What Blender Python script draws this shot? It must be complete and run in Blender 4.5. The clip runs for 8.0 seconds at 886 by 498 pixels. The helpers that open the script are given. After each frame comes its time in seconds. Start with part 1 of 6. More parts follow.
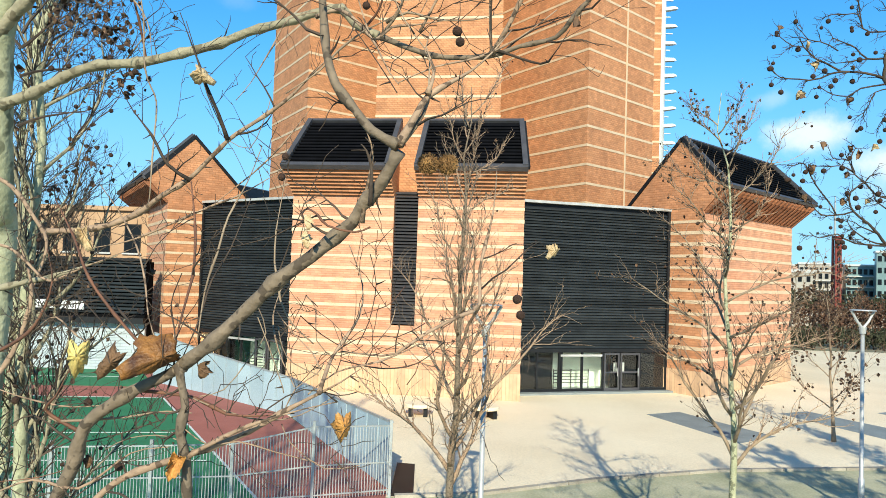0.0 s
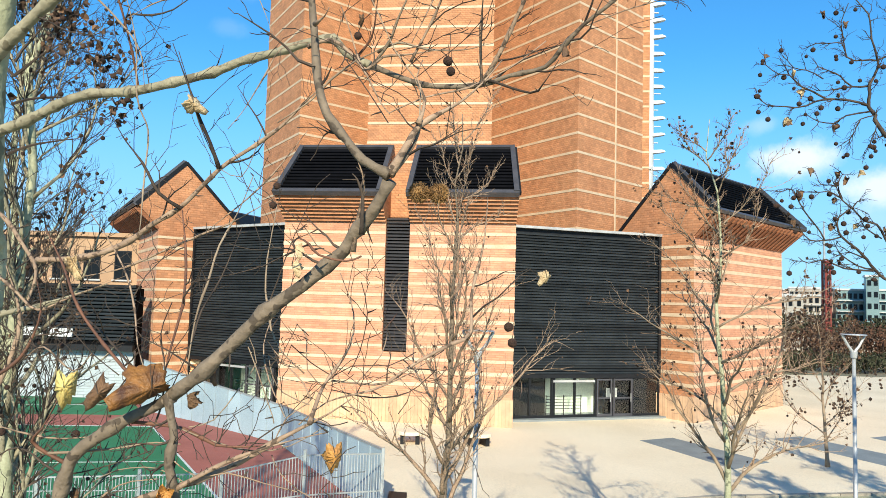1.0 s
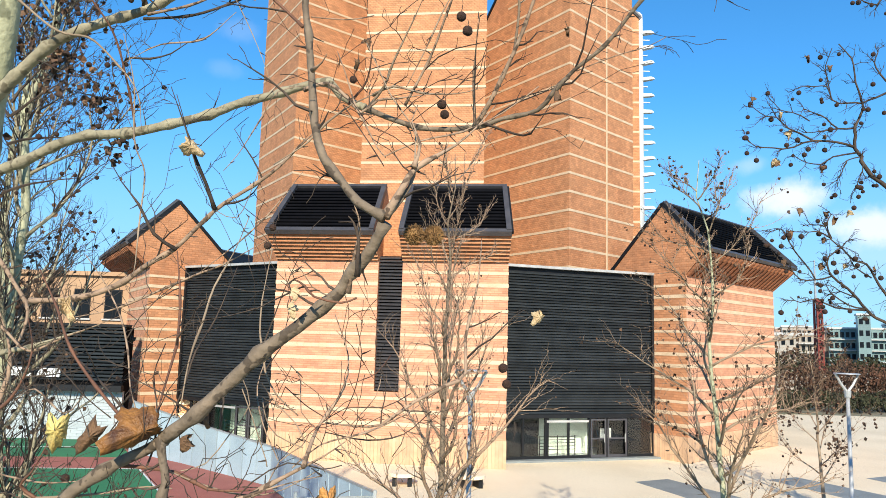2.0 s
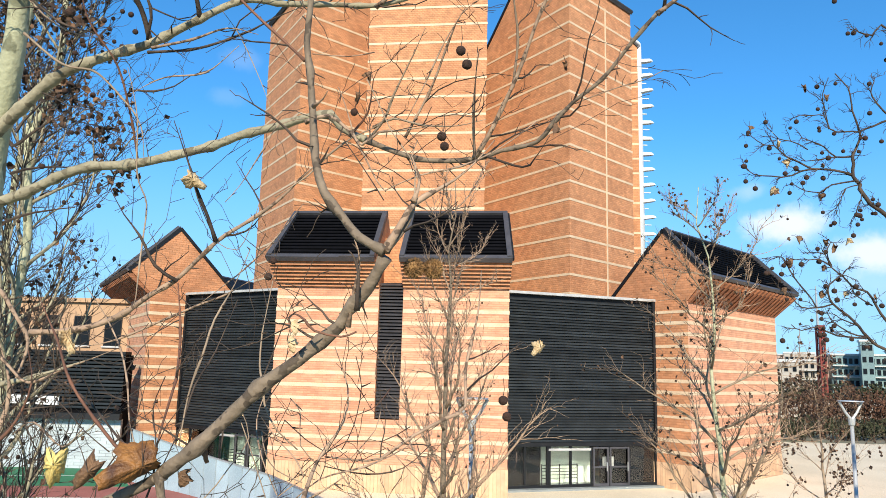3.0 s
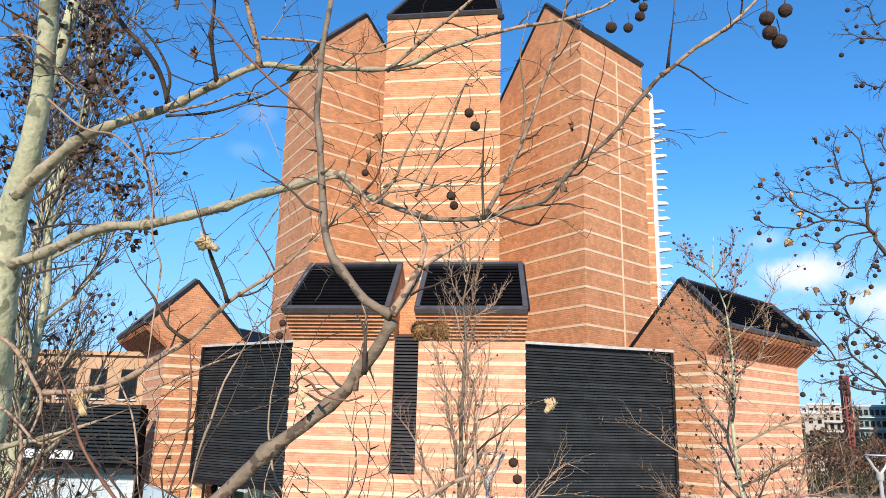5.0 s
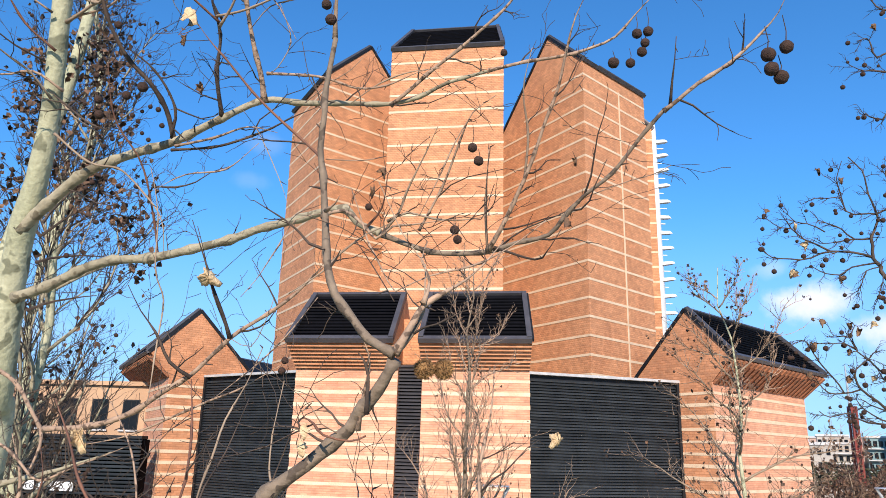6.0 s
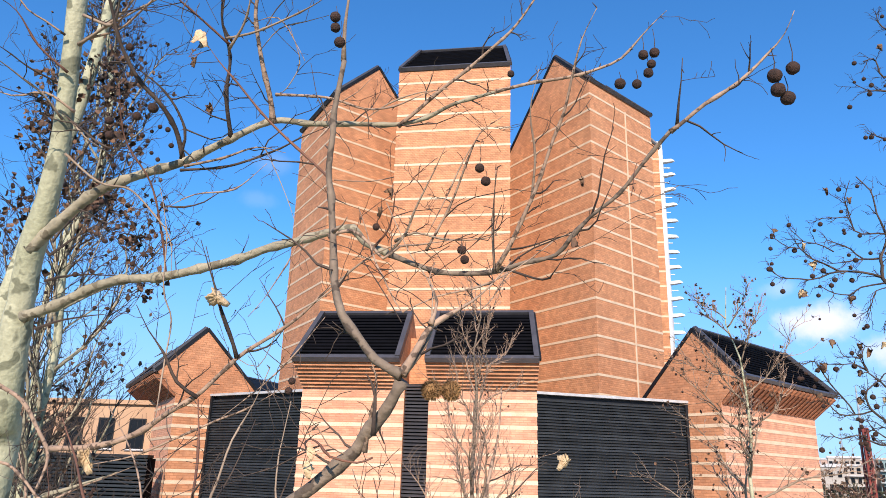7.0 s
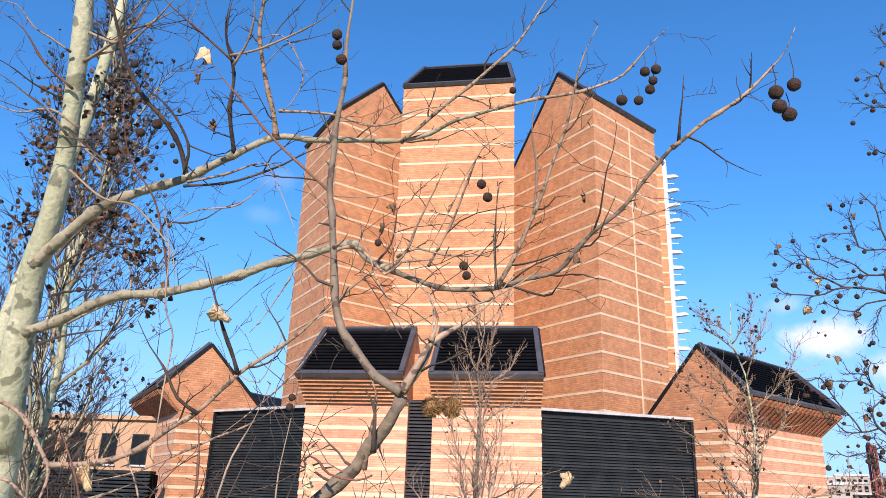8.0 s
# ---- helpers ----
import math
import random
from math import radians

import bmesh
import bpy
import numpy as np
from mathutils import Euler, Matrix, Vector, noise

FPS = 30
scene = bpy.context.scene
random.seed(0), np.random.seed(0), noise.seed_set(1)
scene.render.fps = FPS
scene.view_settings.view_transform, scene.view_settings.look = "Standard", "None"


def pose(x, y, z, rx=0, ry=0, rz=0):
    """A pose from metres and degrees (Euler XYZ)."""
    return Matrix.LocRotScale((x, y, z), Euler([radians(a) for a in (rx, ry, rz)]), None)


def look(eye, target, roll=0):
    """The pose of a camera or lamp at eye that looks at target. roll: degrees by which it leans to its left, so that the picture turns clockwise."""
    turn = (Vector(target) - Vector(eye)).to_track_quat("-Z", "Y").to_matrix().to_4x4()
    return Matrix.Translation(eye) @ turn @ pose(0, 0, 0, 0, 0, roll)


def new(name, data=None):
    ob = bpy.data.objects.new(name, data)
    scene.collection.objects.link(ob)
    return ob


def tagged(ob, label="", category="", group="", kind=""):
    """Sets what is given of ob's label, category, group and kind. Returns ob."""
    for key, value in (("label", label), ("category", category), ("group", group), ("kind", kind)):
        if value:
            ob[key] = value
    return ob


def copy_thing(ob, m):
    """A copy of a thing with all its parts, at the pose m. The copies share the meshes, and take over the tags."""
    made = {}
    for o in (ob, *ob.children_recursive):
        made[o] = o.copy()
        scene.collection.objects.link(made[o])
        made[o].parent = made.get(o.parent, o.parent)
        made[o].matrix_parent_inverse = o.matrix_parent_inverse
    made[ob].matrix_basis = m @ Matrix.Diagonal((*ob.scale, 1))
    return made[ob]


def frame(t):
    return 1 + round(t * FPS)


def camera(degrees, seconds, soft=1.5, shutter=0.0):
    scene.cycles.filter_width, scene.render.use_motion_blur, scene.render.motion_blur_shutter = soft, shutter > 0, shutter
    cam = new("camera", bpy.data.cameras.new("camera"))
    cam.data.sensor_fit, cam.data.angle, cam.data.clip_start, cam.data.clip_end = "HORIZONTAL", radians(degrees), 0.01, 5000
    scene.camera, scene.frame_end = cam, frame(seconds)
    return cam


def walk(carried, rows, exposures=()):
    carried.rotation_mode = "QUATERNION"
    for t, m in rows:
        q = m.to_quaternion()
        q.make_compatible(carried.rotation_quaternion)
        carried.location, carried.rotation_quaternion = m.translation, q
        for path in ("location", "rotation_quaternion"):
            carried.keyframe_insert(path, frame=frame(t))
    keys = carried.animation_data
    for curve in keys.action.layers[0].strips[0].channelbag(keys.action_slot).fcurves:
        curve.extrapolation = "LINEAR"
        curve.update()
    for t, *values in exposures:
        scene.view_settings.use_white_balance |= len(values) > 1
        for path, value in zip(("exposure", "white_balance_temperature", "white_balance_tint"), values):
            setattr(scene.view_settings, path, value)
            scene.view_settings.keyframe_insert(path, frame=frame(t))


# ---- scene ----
# camera and its way: a hand-held tilt from a first-floor balcony
cam = camera(62.68, 8.0, soft=0.7)
ROWS = [
    (0, 0.000, 0.000, 5.300, 92.22, -1.84, 0.00), (0.5, 0.000, 0.002, 5.302, 93.14, -1.83, -0.26),
    (1, 0.001, -0.003, 5.306, 94.25, -1.63, -0.64), (1.5, 0.001, -0.007, 5.308, 95.53, -1.60, -1.01),
    (1.7, -0.002, -0.010, 5.309, 96.30, -1.62, -1.15), (2.8, -0.005, -0.022, 5.320, 99.05, -1.52, -1.30),
    (3, -0.002, -0.024, 5.324, 99.38, -1.52, -1.16), (3.5, 0.002, -0.037, 5.330, 100.36, -1.61, -0.80),
    (4, 0.006, -0.049, 5.335, 101.57, -1.52, -0.05), (4.5, 0.009, -0.050, 5.341, 102.47, -1.44, -0.03),
    (4.7, 0.015, -0.048, 5.342, 102.73, -1.43, 0.02), (6, 0.015, -0.042, 5.364, 105.61, -1.48, 0.38),
    (6.5, 0.013, -0.043, 5.364, 106.10, -1.65, 0.64), (7, 0.014, -0.045, 5.367, 107.08, -1.70, 0.88),
    (7.5, 0.015, -0.042, 5.368, 107.60, -1.71, 1.24), (8, 0.021, -0.044, 5.369, 108.29, -1.85, 1.17),
]
walk(cam, [(t, pose(x, y, z, a, b, c)) for t, x, y, z, a, b, c in ROWS], exposures=[(0, 0.62, 6500, -1), (1.5, 0.63, 6500, 6), (3.5, 0.61, 6480, 9), (4.5, 0.62, 6450, 13), (6.5, 0.62, 6350, 19), (8, 0.66, 6350, 22)])

# daylight: low winter sun behind the balcony, clear sky with a few clouds
SUN_AZ, SUN_EL = radians(181.5), radians(27.5)      # azimuth clockwise from +y
world = bpy.data.worlds.new("world")
scene.world = world
world.use_nodes = True
wn, wl = world.node_tree.nodes, world.node_tree.links
sky = wn.new("ShaderNodeTexSky")
sky.sky_type, sky.sun_disc = "NISHITA", False
sky.sun_elevation, sky.sun_rotation = SUN_EL, SUN_AZ
sky.altitude = 800
sky.air_density, sky.dust_density, sky.ozone_density = 1.0, 0.0, 5.0
# thin clear winter air: the haze low over the city stays blue
high, lifted = wn.new("ShaderNodeTexCoord"), wn.new("ShaderNodeVectorMath")
lifted.operation, lifted.inputs[1].default_value = "ADD", (0, 0, 0.05)
wl.new(high.outputs["Generated"], lifted.inputs[0])
wl.new(lifted.outputs[0], sky.inputs["Vector"])
hue = wn.new("ShaderNodeHueSaturation")
hue.inputs["Saturation"].default_value = 1.15
wl.new(sky.outputs[0], hue.inputs["Color"])
clear = wn.new("ShaderNodeMixRGB")
clear.blend_type = "MULTIPLY"
clear.inputs["Fac"].default_value, clear.inputs["Color2"].default_value = 1.0, (1.08, 1.47, 1.43, 1)
wl.new(hue.outputs["Color"], clear.inputs["Color1"])
# a few fair-weather clouds low over the city
tc, cn = wn.new("ShaderNodeTexCoord"), wn.new("ShaderNodeTexNoise")
cn.inputs["Scale"].default_value, cn.inputs["Detail"].default_value, cn.inputs["Roughness"].default_value = 11.0, 7, 0.6
wl.new(tc.outputs["Generated"], cn.inputs["Vector"])
# pale haze all round the horizon
height, layer, haze = wn.new("ShaderNodeSeparateXYZ"), wn.new("ShaderNodeMapRange"), wn.new("ShaderNodeMixRGB")
wl.new(tc.outputs["Generated"], height.inputs[0])
layer.interpolation_type = "SMOOTHSTEP"
layer.inputs["From Min"].default_value, layer.inputs["From Max"].default_value = 0.0, 0.34
layer.inputs["To Min"].default_value, layer.inputs["To Max"].default_value = 0.75, 0.0
wl.new(height.outputs["Z"], layer.inputs["Value"])
wl.new(layer.outputs["Result"], haze.inputs["Fac"])
wl.new(clear.outputs["Color"], haze.inputs["Color1"])
haze.inputs["Color2"].default_value = (2.35, 3.35, 4.75, 1)
color = haze.outputs["Color"]
for way, size, dense in (((0.443, 0.875, 0.190), 0.055, 1.0), ((0.52, 0.83, 0.150), 0.06, 0.95), ((0.53, 0.84, 0.118), 0.06, 0.2), ((0.40, 0.89, 0.233), 0.03, 0.3),
                         ((-0.26, 0.92, 0.40), 0.035, 0.12), ((-0.27, 0.90, 0.34), 0.03, 0.1), ((-0.55, 0.83, 0.12), 0.10, 0.35), ((-0.85, 0.5, 0.2), 0.14, 0.6)):
    sub, stretch, ln = wn.new("ShaderNodeVectorMath"), wn.new("ShaderNodeVectorMath"), wn.new("ShaderNodeVectorMath")
    sub.operation, stretch.operation, ln.operation = "SUBTRACT", "MULTIPLY", "LENGTH"
    d = Vector(way).normalized()
    sub.inputs[1].default_value, stretch.inputs[1].default_value = d, (1, 1, 1.9)
    wl.new(tc.outputs["Generated"], sub.inputs[0])
    wl.new(sub.outputs[0], stretch.inputs[0])
    wl.new(stretch.outputs[0], ln.inputs[0])
    edge, fade, mix = wn.new("ShaderNodeMath"), wn.new("ShaderNodeMapRange"), wn.new("ShaderNodeMixRGB")
    edge.operation = "MULTIPLY_ADD"
    edge.inputs[1].default_value = size * 2.2
    wl.new(cn.outputs["Fac"], edge.inputs[0])
    wl.new(ln.outputs["Value"], edge.inputs[2])
    fade.interpolation_type = "SMOOTHSTEP"
    fade.inputs["From Min"].default_value, fade.inputs["From Max"].default_value = size * 1.35, size * 2.15
    fade.inputs["To Min"].default_value, fade.inputs["To Max"].default_value = dense, 0.0
    wl.new(edge.outputs[0], fade.inputs["Value"])
    wl.new(fade.outputs["Result"], mix.inputs["Fac"])
    wl.new(color, mix.inputs["Color1"])
    mix.inputs["Color2"].default_value = (5.6, 6.0, 6.6, 1)
    color = mix.outputs["Color"]
wl.new(color, wn["Background"].inputs[0])
wn["Background"].inputs[1].default_value = 0.114
sun = new("sun", bpy.data.lights.new("sun", "SUN"))
sun.data.energy, sun.data.angle, sun.data.color = 4.6, radians(0.5), (1.0, 0.905, 0.735)
toward = Vector((math.sin(SUN_AZ) * math.cos(SUN_EL), math.cos(SUN_AZ) * math.cos(SUN_EL), math.sin(SUN_EL)))
sun.matrix_world = look(toward * 50, (0, 0, 0))


# ---- materials ----
def material(name, col, rough=0.8, col2=None, scale=3.0, bump=0.3, bscale=60.0, metal=0.0, spec=0.4, island=0.0, random_tint=0.0):
    """A surface with two scales of variation: broad stains and fine grain with relief."""
    m = bpy.data.materials.new(name)
    m.use_nodes = True
    n, l = m.node_tree.nodes, m.node_tree.links
    b = n["Principled BSDF"]
    b.inputs["Roughness"].default_value, b.inputs["Metallic"].default_value = rough, metal
    b.inputs["Specular IOR Level"].default_value = spec
    geo = n.new("ShaderNodeNewGeometry")
    big, fine = n.new("ShaderNodeTexNoise"), n.new("ShaderNodeTexNoise")
    big.inputs["Scale"].default_value, big.inputs["Detail"].default_value = scale, 5
    fine.inputs["Scale"].default_value, fine.inputs["Detail"].default_value = bscale, 4
    for t in (big, fine):
        l.new(geo.outputs["Position"], t.inputs["Vector"])
    col2 = col2 or [c * 0.7 for c in col]
    ramp = n.new("ShaderNodeValToRGB")
    ramp.color_ramp.elements[0].position, ramp.color_ramp.elements[1].position = 0.35, 0.68
    ramp.color_ramp.elements[0].color, ramp.color_ramp.elements[1].color = (*col, 1), (*col2, 1)
    l.new(big.outputs["Fac"], ramp.inputs["Fac"])
    mul = n.new("ShaderNodeMixRGB")
    mul.blend_type = "MULTIPLY"
    mul.inputs["Fac"].default_value = 0.5
    grain = n.new("ShaderNodeMapRange")
    grain.inputs["From Min"].default_value, grain.inputs["From Max"].default_value = 0.3, 0.7
    grain.inputs["To Min"].default_value, grain.inputs["To Max"].default_value = 0.6, 1.15
    l.new(fine.outputs["Fac"], grain.inputs["Value"])
    l.new(ramp.outputs["Color"], mul.inputs["Color1"])
    l.new(grain.outputs["Result"], mul.inputs["Color2"])
    out = mul.outputs["Color"]
    if random_tint or island:
        src = n.new("ShaderNodeObjectInfo").outputs["Random"] if random_tint else geo.outputs["Random Per Island"]
        mr = n.new("ShaderNodeMapRange")
        k = random_tint or island
        mr.inputs["To Min"].default_value, mr.inputs["To Max"].default_value = 1 - k, 1 + k
        l.new(src, mr.inputs["Value"])
        tint = n.new("ShaderNodeMixRGB")
        tint.blend_type = "MULTIPLY"
        tint.inputs["Fac"].default_value = 1
        l.new(out, tint.inputs["Color1"])
        l.new(mr.outputs["Result"], tint.inputs["Color2"])
        out = tint.outputs["Color"]
    l.new(out, b.inputs["Base Color"])
    if bump:
        bp = n.new("ShaderNodeBump")
        bp.inputs["Strength"].default_value, bp.inputs["Distance"].default_value = bump, 0.02
        l.new(fine.outputs["Fac"], bp.inputs["Height"])
        l.new(bp.outputs["Normal"], b.inputs["Normal"])
    return m


def brick_material(name, col, col2, mortar, course=0.12, length=0.30, relief=0.6, hatch=0.0):
    """Clay brick courses laid along the wall: the wall's own heading is taken from the object's axes."""
    m = material(name, col, 0.85, col2, 0.5, 0.0, 2.2)
    n, l = m.node_tree.nodes, m.node_tree.links
    b = n["Principled BSDF"]
    src = b.inputs["Base Color"].links[0].from_socket
    tc, sep, comb = n.new("ShaderNodeTexCoord"), n.new("ShaderNodeSeparateXYZ"), n.new("ShaderNodeCombineXYZ")
    l.new(tc.outputs["Object"], sep.inputs[0])
    add = n.new("ShaderNodeMath")
    add.operation = "ADD"
    l.new(sep.outputs["X"], add.inputs[0])
    l.new(sep.outputs["Y"], add.inputs[1])
    l.new(add.outputs[0], comb.inputs["X"])
    l.new(sep.outputs["Z"], comb.inputs["Y"])
    br = n.new("ShaderNodeTexBrick")
    br.inputs["Scale"].default_value = 1.0
    br.inputs["Brick Width"].default_value, br.inputs["Row Height"].default_value = length, course
    br.inputs["Mortar Size"].default_value, br.inputs["Mortar Smooth"].default_value = 0.012, 0.3
    br.inputs["Color1"].default_value, br.inputs["Color2"].default_value = (0.78, 0.78, 0.78, 1), (1.12, 1.08, 1.04, 1)
    br.inputs["Mortar"].default_value = (*mortar, 1)
    l.new(comb.outputs[0], br.inputs["Vector"])
    mx = n.new("ShaderNodeMixRGB")
    mx.blend_type = "MULTIPLY"
    mx.inputs["Fac"].default_value = 0.85
    l.new(src, mx.inputs["Color1"])
    l.new(br.outputs["Color"], mx.inputs["Color2"])
    l.new(mx.outputs["Color"], b.inputs["Base Color"])
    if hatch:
        # slanting rows of shade, as from proud headers, painted into the brick colour
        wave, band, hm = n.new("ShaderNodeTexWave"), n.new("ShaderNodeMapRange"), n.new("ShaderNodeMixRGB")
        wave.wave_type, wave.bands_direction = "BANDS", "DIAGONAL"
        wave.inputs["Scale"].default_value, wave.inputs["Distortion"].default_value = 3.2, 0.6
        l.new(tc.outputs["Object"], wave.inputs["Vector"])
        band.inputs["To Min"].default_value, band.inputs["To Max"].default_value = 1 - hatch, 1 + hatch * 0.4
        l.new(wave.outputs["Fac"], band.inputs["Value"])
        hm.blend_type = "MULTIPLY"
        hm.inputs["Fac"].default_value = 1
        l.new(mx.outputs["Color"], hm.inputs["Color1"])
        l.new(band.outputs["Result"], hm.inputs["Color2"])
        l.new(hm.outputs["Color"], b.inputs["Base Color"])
    bp = n.new("ShaderNodeBump")
    bp.inputs["Strength"].default_value, bp.inputs["Distance"].default_value = relief, 0.02
    bp.invert = True
    l.new(br.outputs["Fac"], bp.inputs["Height"])
    l.new(bp.outputs["Normal"], b.inputs["Normal"])
    return m


def glass_material(name, tint, rough=0.03):
    m = bpy.data.materials.new(name)
    m.use_nodes = True
    b = m.node_tree.nodes["Principled BSDF"]
    b.inputs["Base Color"].default_value = (*tint, 1)
    b.inputs["Roughness"].default_value, b.inputs["Transmission Weight"].default_value, b.inputs["IOR"].default_value = rough, 1.0, 1.45
    return m


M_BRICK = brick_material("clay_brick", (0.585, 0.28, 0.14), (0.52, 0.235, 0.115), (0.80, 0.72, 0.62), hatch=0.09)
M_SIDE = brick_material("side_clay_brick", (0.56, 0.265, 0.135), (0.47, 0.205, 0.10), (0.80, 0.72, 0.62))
# shade put into the colour of eave undersides; the ribs get a middle tone
M_SOFFIT = brick_material("shaded_soffit_brick", (0.21, 0.08, 0.038), (0.16, 0.058, 0.028), (0.7, 0.6, 0.5))
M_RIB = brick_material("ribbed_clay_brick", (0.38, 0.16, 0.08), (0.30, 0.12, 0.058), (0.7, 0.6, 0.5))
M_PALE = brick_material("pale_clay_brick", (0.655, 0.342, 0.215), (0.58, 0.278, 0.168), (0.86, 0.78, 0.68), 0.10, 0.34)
M_BAND = material("cream_band", (0.69, 0.52, 0.35), 0.8, (0.58, 0.42, 0.275), 1.5, 0.3, 30)
M_PLINTH = brick_material("plinth_brick", (0.66, 0.44, 0.28), (0.58, 0.36, 0.22), (0.75, 0.70, 0.64), 1.2, 0.16)
M_METAL = material("anthracite_metal", (0.012, 0.013, 0.016), 0.6, (0.008, 0.009, 0.011), 2, 0.1, 40, 0.3)
M_FRAME = material("grey_frame_metal", (0.105, 0.10, 0.108), 0.5, (0.075, 0.072, 0.08), 2, 0.1, 40, 0.4)
M_SLAT = material("black_slat", (0.044, 0.052, 0.060), 0.5, (0.028, 0.034, 0.041), 1.5, 0.1, 30, 0.2, random_tint=0.25)
M_ROOF = material("black_roof_metal", (0.006, 0.006, 0.008), 0.8, (0.004, 0.004, 0.005), 2, 0.1, 30, 0.0, 0.06, random_tint=0.2)
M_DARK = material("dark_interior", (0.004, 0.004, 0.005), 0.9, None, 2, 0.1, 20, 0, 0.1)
M_COPING = material("zinc_coping", (0.55, 0.54, 0.52), 0.5, (0.42, 0.41, 0.40), 2, 0.1, 30, 0.3)
M_PLAZA = material("plaza_concrete", (0.86, 0.725, 0.53), 0.85, (0.76, 0.625, 0.44), 0.25, 0.3, 25)
M_LAWN = material("worn_lawn", (0.50, 0.46, 0.31), 0.9, (0.33, 0.325, 0.20), 0.7, 0.5, 18)
M_GROUND = material("earth_ground", (0.24, 0.21, 0.15), 0.95, (0.16, 0.17, 0.09), 0.1, 0.4, 6)
M_STRIP = material("slate_paving", (0.25, 0.275, 0.275), 0.7, (0.20, 0.22, 0.225), 1.2, 0.3, 30)
M_COURT = material("green_court", (0.036, 0.20, 0.088), 0.8, (0.028, 0.165, 0.072), 0.6, 0.3, 50)
M_RED = material("red_court", (0.39, 0.135, 0.105), 0.8, (0.32, 0.105, 0.08), 0.8, 0.3, 50)
M_LINE = material("white_line_paint", (0.7, 0.72, 0.70), 0.7, (0.55, 0.58, 0.55), 4, 0.1, 40)
M_PANEL = material("pale_blue_panel", (0.40, 0.50, 0.55), 0.45, (0.34, 0.435, 0.49), 1, 0.05, 30, random_tint=0.10)
M_STEEL = material("galvanised_steel", (0.50, 0.52, 0.52), 0.45, (0.40, 0.42, 0.42), 3, 0.1, 60, 0.5)
M_WHITE = material("white_glazed_brick", (0.47, 0.52, 0.54), 0.5, (0.40, 0.44, 0.46), 1, 0.1, 40, random_tint=0.06)
M_PLASTER = material("ochre_plaster", (0.47, 0.30, 0.18), 0.9, (0.39, 0.24, 0.145), 0.6, 0.2, 40)
M_GLASS = glass_material("clear_glass", (0.9, 0.95, 0.95))
M_PANE = material("dark_window_glass", (0.012, 0.014, 0.017), 0.12, (0.009, 0.011, 0.014), 1, 0.0, 10, 0, 0.12)


# ---- mesh helpers ----
def mesh(name, verts, faces, mat, smooth=False):
    me = bpy.data.meshes.new(name)
    me.from_pydata([tuple(v) for v in verts], [], faces)
    bm = bmesh.new()
    bm.from_mesh(me)
    bmesh.ops.recalc_face_normals(bm, faces=bm.faces)
    bm.to_mesh(me)
    bm.free()
    me.materials.append(mat)
    if smooth:
        me.polygons.foreach_set("use_smooth", [True] * len(me.polygons))
    return me


def part(name, me, parent=None, label="", m=None):
    ob = new(name, me)
    if parent:
        ob.parent = parent
    if m is not None:
        ob.matrix_basis = m
    return tagged(ob, label) if label else ob


class Geo:
    """Collects boxes, prisms and tubes into one mesh."""
    def __init__(self):
        self.v, self.f = [], []

    def add(self, verts, faces):
        k = len(self.v)
        self.v += [tuple(v) for v in verts]
        self.f += [[i + k for i in f] for f in faces]
        return self

    def box(self, a, b, m=None):
        p = [Vector((x, y, z)) for x in (a[0], b[0]) for y in (a[1], b[1]) for z in (a[2], b[2])]
        p = [m @ c for c in p] if m is not None else p
        return self.add(p, [(0, 1, 3, 2), (4, 6, 7, 5), (0, 4, 5, 1), (2, 3, 7, 6), (0, 2, 6, 4), (1, 5, 7, 3)])

    def beam(self, a, b, w, h, up=(0, 0, 1)):
        """A bar from a to b, w wide and h high across."""
        a, b = Vector(a), Vector(b)
        d = (b - a).normalized()
        s = d.cross(Vector(up)).normalized()
        u = s.cross(d)
        c = [s * x * w / 2 + u * y * h / 2 for x, y in ((-1, -1), (1, -1), (1, 1), (-1, 1))]
        return self.add([a + k for k in c] + [b + k for k in c], [(0, 1, 2, 3), (7, 6, 5, 4), (0, 4, 5, 1), (1, 5, 6, 2), (2, 6, 7, 3), (3, 7, 4, 0)])

    def prism(self, outline, z0, z1):
        n = len(outline)
        return self.add([(x, y, z0) for x, y in outline] + [(x, y, z1) for x, y in outline],
                        [list(range(n)), list(range(2 * n - 1, n - 1, -1))] + [(i, (i + 1) % n, n + (i + 1) % n, n + i) for i in range(n)])

    def tube(self, pts, radii, sides=7):
        """A closed tube through points, each with its own radius."""
        pts = [Vector(p) for p in pts]
        k, rings = len(self.v), []
        ref = Vector((0.31, 0.87, 0.38))
        for i, p in enumerate(pts):
            d = (pts[min(i + 1, len(pts) - 1)] - pts[max(i - 1, 0)]).normalized()
            s = d.cross(ref)
            s = s.normalized() if s.length > 1e-4 else d.orthogonal().normalized()
            u = d.cross(s)
            rings.append([p + (s * math.cos(a) + u * math.sin(a)) * radii[i] for a in (2 * math.pi * j / sides for j in range(sides))])
        self.v += [tuple(v) for r in rings for v in r]
        for i in range(len(pts) - 1):
            for j in range(sides):
                a, b = k + i * sides + j, k + i * sides + (j + 1) % sides
                self.f.append([a, b, b + sides, a + sides])
        self.f.append([k + j for j in range(sides)])
        self.f.append([k + (len(pts) - 1) * sides + j for j in range(sides)][::-1])
        return self

    def make(self, name, mat, smooth=False):
        return mesh(name, self.v, self.f, mat, smooth)


def sheet(name, outline, z, mat, label, category, thick=0.03):
    return tagged(new(name, Geo().prism(outline, z - thick, z).make(name, mat)), label, category, kind="structure")


